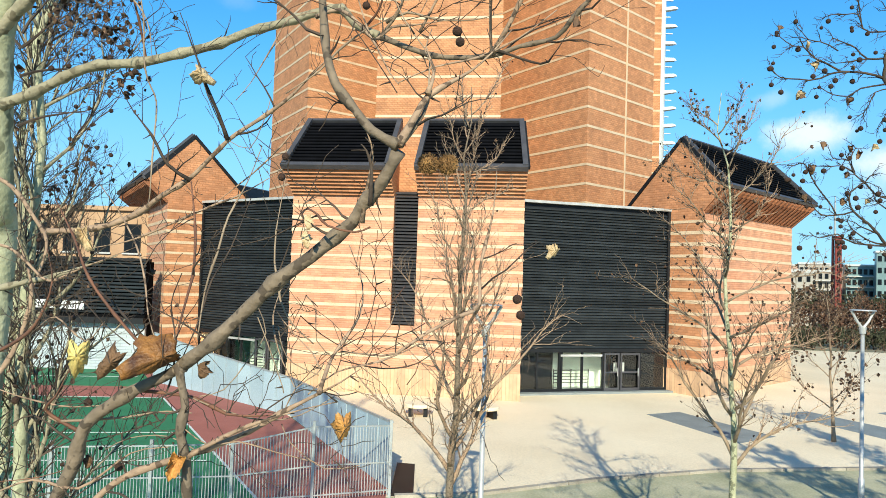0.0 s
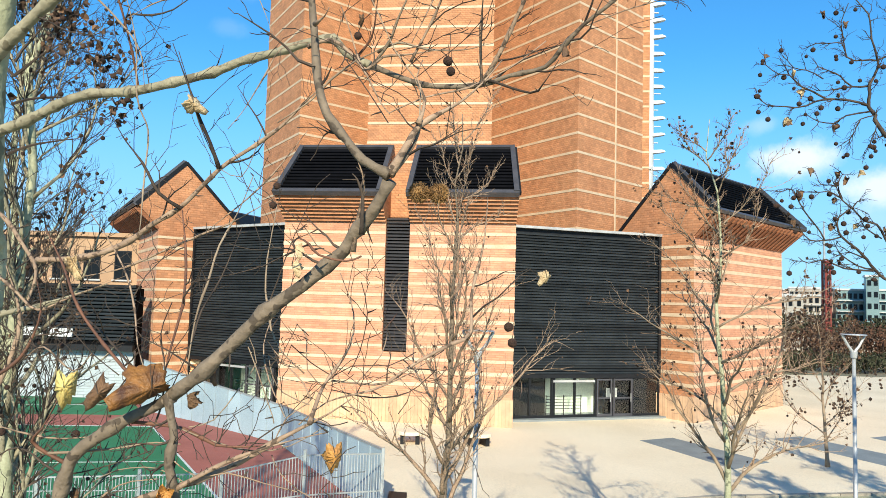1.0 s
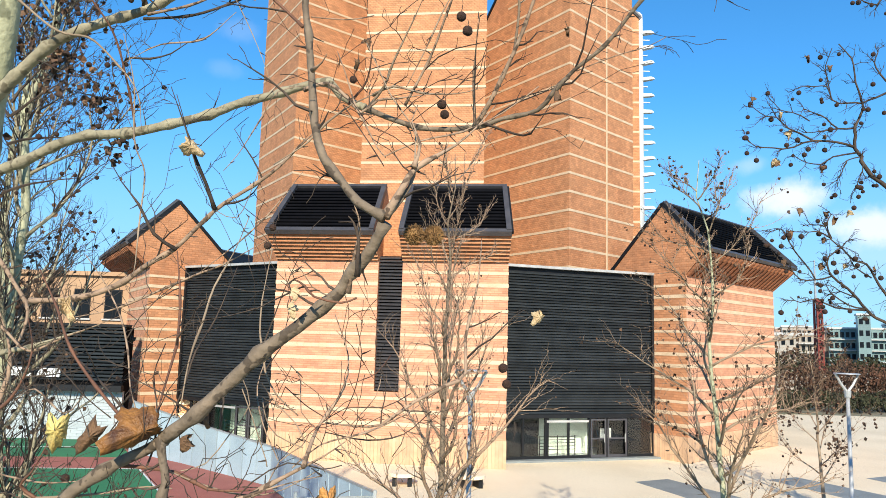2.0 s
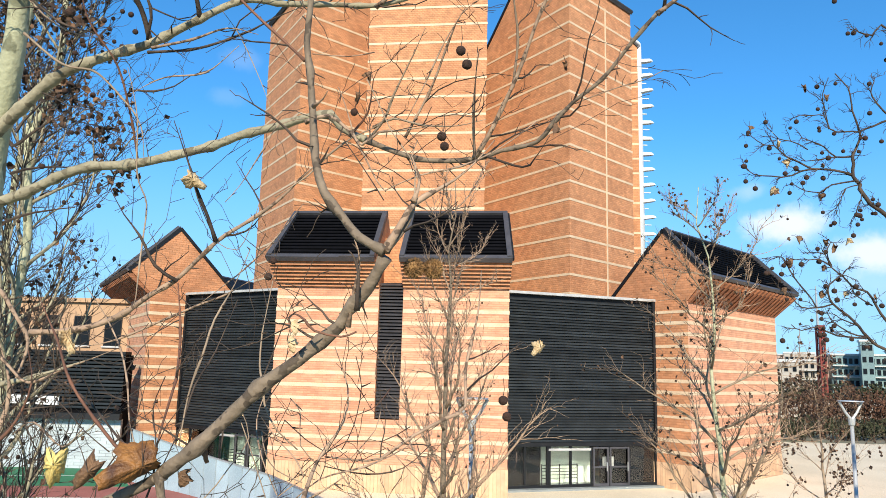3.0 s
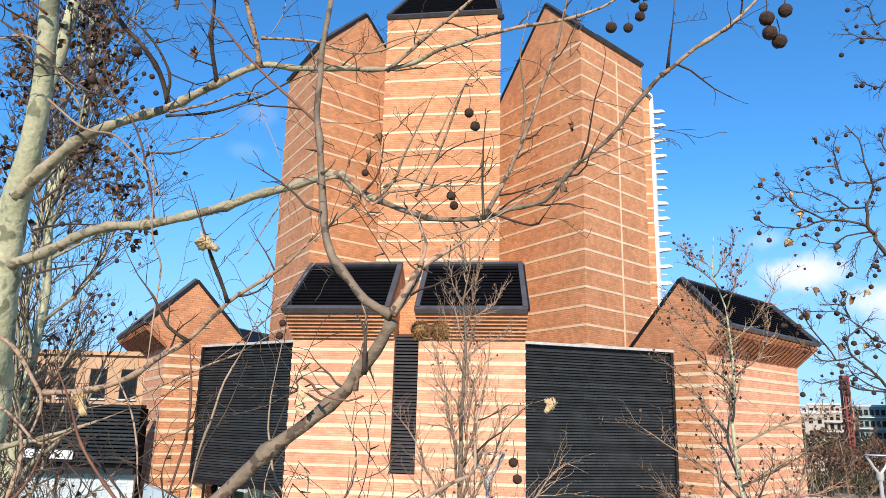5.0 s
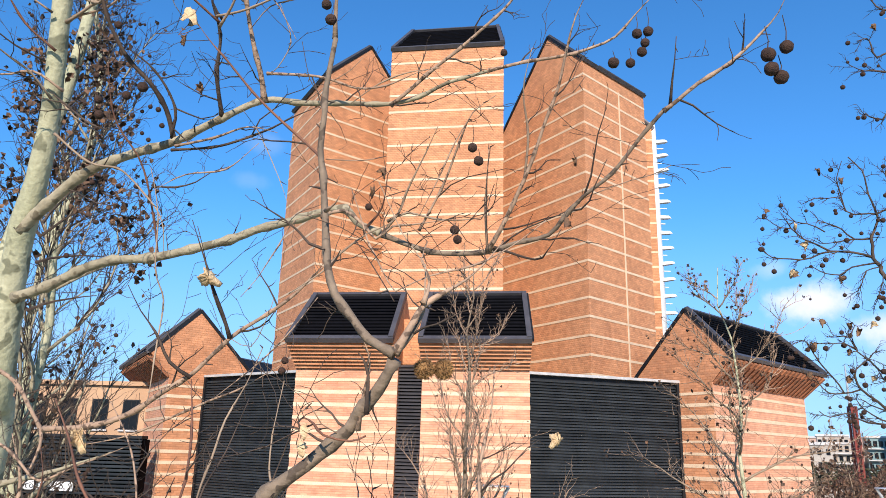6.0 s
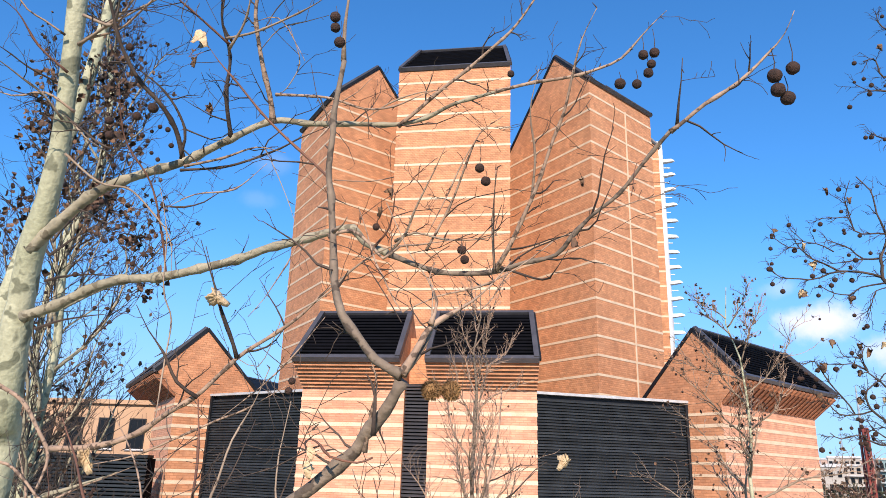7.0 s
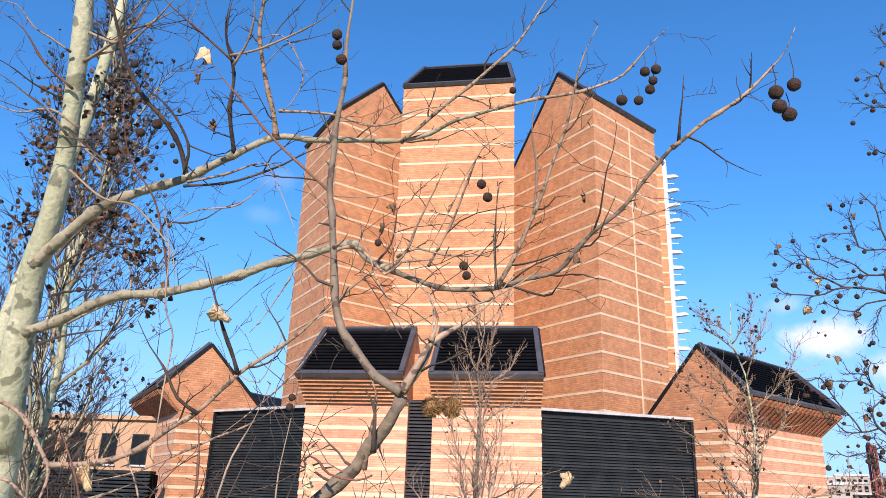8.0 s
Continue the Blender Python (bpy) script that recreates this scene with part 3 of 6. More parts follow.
def leaf_shape(g, rnd, at, size, curl=0.5, turn=None):
    """A dry lobed plane-tree leaf hanging from its stalk: pointed lobes, folded along the midrib, edges rolled in."""
    k, n = len(g.v), 44
    turn = Euler(turn or (rnd.uniform(-0.5, 0.5), rnd.uniform(-0.4, 0.4), rnd.uniform(0, 6.28))).to_matrix()
    fold, roll, ph = rnd.uniform(0.7, 1.2) * curl * 2.0, rnd.uniform(0.8, 1.6) * curl, rnd.uniform(0, 6)
    tips = [(-2.3, 0.55), (-1.15, 0.85), (0.0, 1.0), (1.15, 0.85), (2.3, 0.55)]
    pts = [(0.0, 0.0, 0.0)]
    for f in (0.35, 0.7, 1.0):
        for j in range(n):
            a = -math.pi + 2 * math.pi * j / n
            rad = 0.50 + max((L - 0.50) * max(0.0, 1 - abs(a - c) / 0.55) ** 0.9 for c, L in tips) - 0.34 * max(0.0, abs(a) - 2.5)
            rad *= 1 + 0.10 * math.sin(17 * a + ph)
            u, w = f * rad * math.sin(a), -f * rad * math.cos(a)
            bend = roll * f * f * (0.5 + 0.5 * math.sin(2 * a + ph))
            x = u * math.cos(fold * min(1, abs(u) * 1.6))
            y = abs(u) * math.sin(fold) * 0.8 + bend * 0.45 + 0.05 * math.sin(9 * a + 5 * f + ph)
            pts.append((x, y, w * (1 - 0.3 * bend)))
    for off in (0.0, 0.015):
        g.v += [tuple(Vector(at) + turn @ Vector((x * size * 0.62, (y + off) * size * 0.62, z * size * 0.62))) for x, y, z in pts]
    m = len(pts)
    for base in (0, m):
        for j in range(n):
            q = (j + 1) % n
            g.f.append([k + base, k + base + 1 + j, k + base + 1 + q])
            for ring in (0, n):
                g.f.append([k + base + 1 + ring + j, k + base + 1 + ring + n + j, k + base + 1 + ring + n + q, k + base + 1 + ring + q])
    for j in range(n):
        a, b = k + 1 + 2 * n + j, k + 1 + 2 * n + (j + 1) % n
        g.f.append([a, b, b + m, a + m])


def small_leaf(g, rnd, at, size):
    """A shrivelled leaf: an irregular lobed blade, crumpled and rolled."""
    rot = Euler((rnd.uniform(0, 6.28), rnd.uniform(0, 6.28), rnd.uniform(0, 6.28))).to_matrix()
    n, roll = 9, rnd.uniform(0.6, 1.6)
    v = [(0, 0, 0)]
    for j in range(n):
        a = 2 * math.pi * (j + rnd.uniform(-0.25, 0.25)) / n
        r = size * (0.50 if j % 2 else 0.37) * rnd.uniform(0.65, 1.15)
        x, y = r * math.cos(a), r * math.sin(a) * 0.8
        v.append((x, y, roll * (abs(y) + 0.4 * abs(x)) + rnd.uniform(-0.12, 0.12) * size))
    g.add([Vector(at) + rot @ Vector(p) for p in v], [(0, 1 + j, 1 + (j + 1) % n) for j in range(n)])


def ball_mesh(seed):
    """A bristly round seed ball."""
    bm = bmesh.new()
    bmesh.ops.create_icosphere(bm, subdivisions=3, radius=1)
    rnd = random.Random(seed)
    for v in bm.verts:
        v.co *= rnd.uniform(0.93, 1.03)
    me = bpy.data.meshes.new("seed_ball")
    bm.to_mesh(me)
    bm.free()
    me.materials.append(M_BALL)
    me.polygons.foreach_set("use_smooth", [True] * len(me.polygons))
    return me


BALLS = [ball_mesh(i) for i in range(3)]


def hang_ball(tree, at, r, i, stalk=None):
    b = part("seed_ball", BALLS[i % 3], tree, "", Matrix.Translation(at) @ Matrix.Scale(r, 4))
    if stalk:
        g = Geo()
        g.tube([(0, 0, 0.9), (0.25, 0.1, stalk * 0.5), (0, 0.2, stalk)], [0.09, 0.07, 0.06], 4)
        part("stalk", g.make("stalk", M_TWIG), b)
    return b


# the near plane tree beside the balcony
plane_tree = tagged(new("plane_tree"), "bare plane tree with mottled pale bark, seed balls and dry leaves", "tree")
near_twigs = Geo()


def limb(name, pts, bark=None):
    stoutest = max(p[3] for p in pts)
    slim = 1.0 if name == "trunk" else 0.95 if pts[0][1] < 1.7 and 0.0135 < stoutest < 0.03 else 0.72 if stoutest > 0.03 else 0.78
    pts = [(x, y, z, r * slim) for x, y, z, r in pts]
    path = smooth_path(pts, 0.03 if name == "limb" else 0.06)
    r0 = max(p[3] for p in pts) / slim
    zig = Vector((0, 0, 0))
    for i, p in enumerate(path):
        if i % 5 == 0:
            zag, amp = zig, min(0.010, 0.0035 + p[3] * 0.35) if name == "limb" else 0.004
            zig = Vector((rng.uniform(-1, 1), rng.uniform(-1, 1), rng.uniform(-1, 1))) * amp
        s = zag.lerp(zig, (i % 5) / 5)
        p[0], p[1], p[2] = p[0] + s.x, p[1] + s.y, p[2] + s.z
        p[3] *= 1 + 0.14 * noise.noise(Vector(p[:3]) * 30)
        if name == "limb" and i % 5 == 0:
            p[3] *= 1.3
            if p[3] < 0.011 and i:
                d = Vector((rng.uniform(-1, 1), rng.uniform(-0.4, 0.4), rng.uniform(-0.6, 1)))
                add_twig(near_twigs, twig_path(rng, p[:3], d, p[3] + rng.uniform(0.008, 0.026), 0.0024, 0, 0.2, 2), 5)
    if pts[0][3] < 0.0042:
        for i, p in enumerate(path[:6]):
            p[3] *= 0.35 + 0.65 * i / 6
    if pts[-1][3] < 0.0045:
        for i, p in enumerate(path):
            p[3] *= min(1.0, 0.25 + 0.75 * (len(path) - 1 - i) / max(6.0, 0.22 * len(path)))
    g = Geo()
    g.tube([p[:3] for p in path], [max(p[3], 0.0012) for p in path], 10 if r0 > 0.008 else 6)
    ob = part(name, g.make(name, bark or M_BARK if name == "trunk" or bark else (M_PALEBOUGH if pts[0][1] > 2.4 else M_BOUGH) if r0 > 0.0125 else M_LIMB if r0 > 0.0095 else rng.choice((M_TWIG, M_LIMB, M_REDTWIG, M_PALETWIG, M_LIMB)), True), plane_tree)
    if name == "limb":
        for i in range(2, len(path) - 1, 2):
            if rng.random() < (0.62 if r0 < 0.02 else 0.35):
                d = Vector(path[i + 1][:3]) - Vector(path[i][:3])
                side = d.cross(Vector((rng.uniform(-0.5, 0.5), -1, rng.uniform(-0.5, 0.5)))).normalized() * rng.choice((-1, 1))
                way = side + d.normalized() * 0.7 + Vector((0, 0, 0.25))
                ln = rng.choice((0.012, 0.02, 0.03, 0.05, 0.09, 0.14, 0.20, 0.28)) * (0.6 + 0.4 * path[i][1] / 1.5)
                tw = twig_path(rng, path[i][:3], way, ln, min(path[i][3] * 0.65, 0.0036), 0.0, 0.4, 5 if ln > 0.05 else 2)
                add_twig(near_twigs, tw)
                if ln > 0.05:
                    for q, r in tw[2:]:
                        add_twig(near_twigs, twig_path(rng, q, way + Vector((rng.uniform(-1, 1), rng.uniform(-1, 1), rng.uniform(-1, 1))), rng.uniform(0.012, 0.08), r * 0.75, 0, 0.4, 3))
    return ob


limb("trunk", [(-2.20, 3.15, 0.00, 0.1050), (-2.12, 3.12, 1.50, 0.0900), (-2.02, 3.08, 3.20, 0.0800), (-1.90, 3.10, 5.23, 0.0676), (-1.85, 3.00, 5.55, 0.0629), (-1.81, 2.90, 5.86, 0.0583), (-1.78, 2.84, 6.04, 0.0559), (-1.75, 2.79, 6.19, 0.0513), (-1.69, 2.73, 6.39, 0.0443), (-1.63, 2.64, 6.66, 0.0396), (-1.59, 2.52, 7.02, 0.0373), (-1.57, 2.45, 7.24, 0.0361), (-1.56, 2.35, 7.55, 0.0326), (-1.53, 2.22, 7.95, 0.0256)])
limb("limb", [(-1.74, 2.77, 6.19, 0.0347), (-1.61, 2.72, 6.29, 0.0310), (-1.42, 2.66, 6.41, 0.0273), (-1.25, 2.62, 6.47, 0.0249), (-1.09, 2.59, 6.51, 0.0224), (-0.90, 2.54, 6.59, 0.0195), (-0.72, 2.50, 6.65, 0.0165), (-0.56, 2.49, 6.64, 0.0148), (-0.38, 2.47, 6.63, 0.0130), (-0.23, 2.45, 6.62, 0.0118), (-0.12, 2.43, 6.64, 0.0107), (-0.02, 2.39, 6.68, 0.0095), (0.13, 2.36, 6.72, 0.0084)])
limb("limb", [(0.13, 2.36, 6.72, 0.0084), (0.25, 2.34, 6.74, 0.0079), (0.38, 2.32, 6.76, 0.0074), (0.50, 2.30, 6.79, 0.0066), (0.58, 2.28, 6.82, 0.0057), (0.65, 2.24, 6.89, 0.0048), (0.69, 2.22, 6.93, 0.0039), (0.73, 2.19, 6.96, 0.0030)], M_LIMB)
limb("limb", [(-0.72, 2.49, 6.64, 0.0154), (-0.73, 2.44, 6.73, 0.0126), (-0.76, 2.37, 6.85, 0.0104), (-0.78, 2.30, 6.98, 0.0090), (-0.76, 2.23, 7.11, 0.0072), (-0.79, 2.13, 7.31, 0.0052)], M_LIMB)
limb("limb", [(-0.44, 2.26, 6.32, 0.0068), (-0.50, 2.28, 6.38, 0.0063), (-0.63, 2.28, 6.50, 0.0058), (-0.79, 2.26, 6.67, 0.0053), (-0.88, 2.27, 6.77, 0.0043), (-0.94, 2.28, 6.85, 0.0031)], M_REDTWIG)
limb("limb", [(-0.23, 2.44, 6.61, 0.0096), (-0.12, 2.39, 6.68, 0.0090), (-0.04, 2.35, 6.74, 0.0084), (0.10, 2.29, 6.85, 0.0073), (0.20, 2.24, 6.93, 0.0062), (0.30, 2.17, 7.06, 0.0046), (0.34, 2.13, 7.12, 0.0030)])
limb("limb", [(-1.09, 2.60, 6.51, 0.0124), (-1.11, 2.53, 6.62, 0.0117), (-1.16, 2.46, 6.70, 0.0110), (-1.23, 2.40, 6.77, 0.0098), (-1.28, 2.33, 6.87, 0.0086), (-1.31, 2.26, 6.99, 0.0074), (-1.35, 2.18, 7.13, 0.0063)], M_TWIG)
limb("limb", [(-0.89, 2.53, 6.59, 0.0111), (-0.90, 2.44, 6.72, 0.0093), (-0.88, 2.36, 6.85, 0.0070), (-0.90, 2.28, 6.97, 0.0048), (-0.86, 2.20, 7.11, 0.0031)], M_TWIG)
limb("limb", [(-0.87, 2.33, 6.88, 0.0064), (-0.95, 2.27, 6.93, 0.0055), (-1.02, 2.21, 6.97, 0.0047), (-1.09, 2.15, 7.02, 0.0038), (-1.12, 2.10, 7.07, 0.0030)], M_REDTWIG)
limb("limb", [(-0.88, 2.32, 6.90, 0.0064), (-0.75, 2.26, 6.89, 0.0055), (-0.61, 2.19, 6.91, 0.0046), (-0.50, 2.13, 6.93, 0.0035), (-0.42, 2.06, 6.94, 0.0019)])
limb("limb", [(-1.75, 2.83, 5.92, 0.0275), (-1.58, 2.77, 5.97, 0.0256), (-1.40, 2.72, 6.03, 0.0237), (-1.21, 2.67, 6.05, 0.0223), (-1.02, 2.63, 6.07, 0.0210), (-0.83, 2.58, 6.11, 0.0200), (-0.70, 2.53, 6.15, 0.0192), (-0.56, 2.48, 6.17, 0.0188), (-0.45, 2.43, 6.19, 0.0190), (-0.37, 2.39, 6.19, 0.0187), (-0.32, 2.37, 6.13, 0.0166), (-0.23, 2.35, 6.08, 0.0146)])
limb("limb", [(-0.23, 2.35, 6.08, 0.0136), (-0.13, 2.33, 6.04, 0.0114), (-0.02, 2.31, 6.01, 0.0104), (0.13, 2.29, 6.01, 0.0101), (0.22, 2.25, 6.03, 0.0087), (0.33, 2.22, 6.05, 0.0091), (0.37, 2.17, 6.09, 0.0094), (0.43, 2.12, 6.15, 0.0074), (0.51, 2.07, 6.21, 0.0070), (0.58, 2.01, 6.30, 0.0072), (0.64, 1.96, 6.37, 0.0077)])
limb("limb", [(0.64, 1.96, 6.37, 0.0085), (0.68, 1.94, 6.40, 0.0079), (0.73, 1.91, 6.44, 0.0073), (0.82, 1.87, 6.49, 0.0067), (0.90, 1.84, 6.56, 0.0055), (0.94, 1.80, 6.61, 0.0041), (0.96, 1.77, 6.67, 0.0024)], M_LIMB)
limb("limb", [(0.66, 1.96, 6.38, 0.0068), (0.66, 1.92, 6.45, 0.0057), (0.66, 1.88, 6.50, 0.0045), (0.66, 1.85, 6.56, 0.0033)], M_TWIG)
limb("limb", [(0.13, 2.28, 6.01, 0.0112), (0.17, 2.23, 6.07, 0.0097), (0.21, 2.18, 6.15, 0.0082), (0.26, 2.12, 6.26, 0.0072), (0.30, 2.05, 6.39, 0.0063), (0.33, 2.00, 6.47, 0.0057), (0.35, 1.94, 6.57, 0.0052), (0.37, 1.89, 6.64, 0.0043), (0.41, 1.84, 6.71, 0.0034)], M_LIMB)
limb("limb", [(0.24, 2.16, 6.21, 0.0055), (0.25, 2.10, 6.35, 0.0048), (0.23, 2.04, 6.47, 0.0039), (0.25, 1.98, 6.59, 0.0027)])
limb("limb", [(-0.23, 2.35, 6.08, 0.0068), (-0.17, 2.29, 6.14, 0.0057), (-0.14, 2.23, 6.20, 0.0047), (-0.08, 2.16, 6.31, 0.0037), (-0.04, 2.10, 6.37, 0.0027)])
limb("limb", [(-0.10, 2.30, 6.08, 0.0057), (-0.02, 2.22, 6.22, 0.0052), (0.03, 2.14, 6.33, 0.0046), (0.07, 2.08, 6.41, 0.0036), (0.14, 2.03, 6.45, 0.0027)])
limb("limb", [(0.15, 2.27, 6.02, 0.0056), (0.28, 2.24, 5.97, 0.0049), (0.31, 2.18, 5.98, 0.0042), (0.35, 2.12, 6.04, 0.0035)])
limb("limb", [(-0.42, 2.23, 6.11, 0.0037), (-0.50, 2.21, 6.08, 0.0037), (-0.55, 2.21, 5.99, 0.0037), (-0.61, 2.22, 5.88, 0.0032), (-0.65, 2.21, 5.82, 0.0027)])
limb("limb", [(-0.09, 1.33, 5.54, 0.0127), (-0.14, 1.34, 5.57, 0.0117), (-0.17, 1.35, 5.61, 0.0108), (-0.21, 1.35, 5.66, 0.0104), (-0.23, 1.36, 5.71, 0.0100), (-0.24, 1.37, 5.75, 0.0099), (-0.25, 1.37, 5.82, 0.0095), (-0.26, 1.37, 5.88, 0.0090), (-0.27, 1.37, 5.97, 0.0085), (-0.26, 1.36, 6.05, 0.0080), (-0.26, 1.36, 6.11, 0.0074), (-0.25, 1.35, 6.22, 0.0068)])
limb("limb", [(-0.25, 1.35, 6.22, 0.0068), (-0.25, 1.34, 6.30, 0.0063), (-0.24, 1.33, 6.41, 0.0057), (-0.24, 1.32, 6.49, 0.0045)])
limb("limb", [(-0.24, 1.33, 5.82, 0.0068), (-0.22, 1.31, 5.83, 0.0045), (-0.21, 1.29, 5.84, 0.0028)])
limb("limb", [(-0.10, 1.43, 5.68, 0.0041), (-0.12, 1.46, 5.71, 0.0039), (-0.15, 1.48, 5.77, 0.0038), (-0.17, 1.51, 5.81, 0.0035), (-0.20, 1.52, 5.90, 0.0031), (-0.22, 1.55, 5.95, 0.0026)], M_LIMB)
limb("limb", [(-0.09, 1.33, 5.54, 0.0106), (-0.06, 1.34, 5.60, 0.0090), (-0.04, 1.35, 5.64, 0.0073), (0.00, 1.36, 5.67, 0.0056), (0.04, 1.38, 5.70, 0.0045), (0.08, 1.39, 5.74, 0.0034), (0.12, 1.40, 5.79, 0.0023)], M_LIMB)
limb("limb", [(-0.04, 1.34, 5.64, 0.0065), (-0.03, 1.36, 5.69, 0.0048), (-0.05, 1.38, 5.74, 0.0034), (-0.04, 1.40, 5.78, 0.0023)], M_LIMB)
limb("limb", [(-0.09, 1.34, 5.53, 0.0118), (-0.11, 1.36, 5.49, 0.0121), (-0.13, 1.38, 5.46, 0.0124), (-0.16, 1.40, 5.43, 0.0128), (-0.18, 1.41, 5.40, 0.0131), (-0.22, 1.43, 5.37, 0.0134), (-0.26, 1.44, 5.33, 0.0137), (-0.31, 1.46, 5.29, 0.0140), (-0.38, 1.48, 5.23, 0.0144), (-0.46, 1.49, 5.16, 0.0147), (-0.53, 1.51, 5.10, 0.0150)])
limb("limb", [(-0.53, 1.51, 5.10, 0.0151), (-0.58, 1.53, 5.07, 0.0160), (-0.64, 1.54, 5.04, 0.0169), (-0.70, 1.56, 5.00, 0.0177), (-0.76, 1.58, 4.95, 0.0190), (-0.79, 1.60, 4.86, 0.0206), (-0.84, 1.62, 4.78, 0.0217), (-0.89, 1.65, 4.63, 0.0226), (-1.00, 1.64, 4.2, 0.0260), (-1.10, 1.72, 3.2, 0.0320), (-1.16, 1.80, 1.6, 0.0400), (-1.2, 1.85, 0.0, 0.0480)])
limb("limb", [(-0.54, 1.51, 5.10, 0.0117), (-0.53, 1.51, 5.06, 0.0111), (-0.52, 1.51, 5.02, 0.0105), (-0.53, 1.51, 4.97, 0.0117), (-0.52, 1.52, 4.91, 0.0128), (-0.52, 1.52, 4.85, 0.0122), (-0.51, 1.52, 4.78, 0.0117)])
limb("limb", [(-0.16, 1.40, 5.40, 0.0065), (-0.15, 1.38, 5.47, 0.0057), (-0.14, 1.36, 5.52, 0.0048), (-0.15, 1.34, 5.56, 0.0037)])
limb("limb", [(-0.19, 1.42, 5.39, 0.0044), (-0.23, 1.40, 5.41, 0.0036), (-0.25, 1.39, 5.44, 0.0027), (-0.27, 1.38, 5.43, 0.0016)])
limb("limb", [(-0.75, 1.57, 4.78, 0.0084), (-0.68, 1.56, 4.84, 0.0091), (-0.60, 1.54, 4.88, 0.0093), (-0.51, 1.53, 4.92, 0.0089), (-0.39, 1.51, 4.97, 0.0079), (-0.32, 1.50, 5.01, 0.0067), (-0.25, 1.49, 5.05, 0.0056), (-0.20, 1.47, 5.08, 0.0043), (-0.16, 1.46, 5.11, 0.0028)], M_LIMB)
limb("limb", [(-0.52, 1.52, 4.91, 0.0070), (-0.43, 1.49, 4.96, 0.0060), (-0.34, 1.46, 5.00, 0.0045), (-0.26, 1.44, 5.03, 0.0030), (-0.20, 1.41, 5.05, 0.0022)], M_LIMB)
limb("limb", [(-0.24, 1.46, 5.06, 0.0056), (-0.23, 1.51, 5.11, 0.0051), (-0.22, 1.56, 5.14, 0.0046), (-0.18, 1.60, 5.21, 0.0040), (-0.18, 1.65, 5.28, 0.0033), (-0.22, 1.70, 5.37, 0.0026)], M_LIMB)
limb("limb", [(-0.24, 1.46, 5.11, 0.0051), (-0.26, 1.47, 5.14, 0.0044), (-0.30, 1.49, 5.17, 0.0035), (-0.33, 1.50, 5.20, 0.0023)])
limb("limb", [(-0.22, 1.61, 5.13, 0.0050), (-0.16, 1.65, 5.12, 0.0051), (-0.10, 1.68, 5.12, 0.0049), (-0.03, 1.72, 5.17, 0.0050), (0.04, 1.75, 5.21, 0.0061), (0.09, 1.79, 5.24, 0.0057), (0.09, 1.83, 5.32, 0.0053), (0.12, 1.86, 5.46, 0.0047), (0.13, 1.89, 5.59, 0.0037)], M_LIMB)
limb("limb", [(-0.24, 1.61, 5.12, 0.0037), (-0.18, 1.64, 5.16, 0.0034), (-0.10, 1.67, 5.16, 0.0028), (-0.04, 1.71, 5.19, 0.0020)])
limb("limb", [(0.09, 1.80, 5.24, 0.0042), (0.12, 1.80, 5.24, 0.0035), (0.14, 1.80, 5.25, 0.0028)])
limb("limb", [(-1.20, 2.20, 5.40, 0.0111), (-1.05, 2.16, 5.41, 0.0109), (-0.92, 2.13, 5.45, 0.0106), (-0.81, 2.09, 5.51, 0.0095), (-0.73, 2.06, 5.55, 0.0085), (-0.62, 2.02, 5.66, 0.0075), (-0.50, 1.98, 5.73, 0.0065), (-0.42, 1.95, 5.78, 0.0055), (-0.34, 1.91, 5.85, 0.0043), (-0.23, 1.88, 5.94, 0.0030)])
limb("limb", [(-0.72, 2.04, 5.55, 0.0072), (-0.78, 2.03, 5.59, 0.0063), (-0.82, 2.01, 5.67, 0.0055), (-0.87, 2.00, 5.73, 0.0047), (-0.91, 1.98, 5.80, 0.0039)], M_TWIG)
limb("limb", [(-0.59, 1.94, 5.65, 0.0076), (-0.61, 1.91, 5.71, 0.0067), (-0.64, 1.88, 5.78, 0.0059), (-0.67, 1.85, 5.88, 0.0047), (-0.69, 1.83, 5.95, 0.0036)], M_TWIG)
limb("limb", [(-0.61, 1.96, 5.68, 0.0038), (-0.65, 1.95, 5.77, 0.0033), (-0.68, 1.94, 5.87, 0.0028), (-0.71, 1.92, 5.96, 0.0023)], M_TWIG)
limb("limb", [(-0.70, 1.99, 5.54, 0.0047), (-0.65, 1.90, 5.41, 0.0044), (-0.62, 1.80, 5.31, 0.0042), (-0.60, 1.70, 5.22, 0.0040), (-0.59, 1.61, 5.10, 0.0037)], M_REDTWIG)
limb("limb", [(-1.07, 1.99, 5.48, 0.0039), (-0.97, 1.90, 5.37, 0.0043), (-0.88, 1.81, 5.27, 0.0046), (-0.75, 1.72, 5.17, 0.0048), (-0.64, 1.62, 5.11, 0.0048), (-0.56, 1.53, 5.10, 0.0047)], M_REDTWIG)
limb("limb", [(-0.48, 1.79, 5.48, 0.0028), (-0.51, 1.73, 5.35, 0.0030), (-0.53, 1.66, 5.27, 0.0032), (-0.53, 1.60, 5.19, 0.0037), (-0.54, 1.53, 5.11, 0.0041)])
limb("limb", [(-0.52, 2.29, 5.62, 0.0027), (-0.66, 2.31, 5.54, 0.0038), (-0.74, 2.33, 5.51, 0.0045), (-0.87, 2.35, 5.45, 0.0046), (-1.01, 2.38, 5.39, 0.0043), (-1.18, 2.40, 5.36, 0.0037)], M_LIMB)
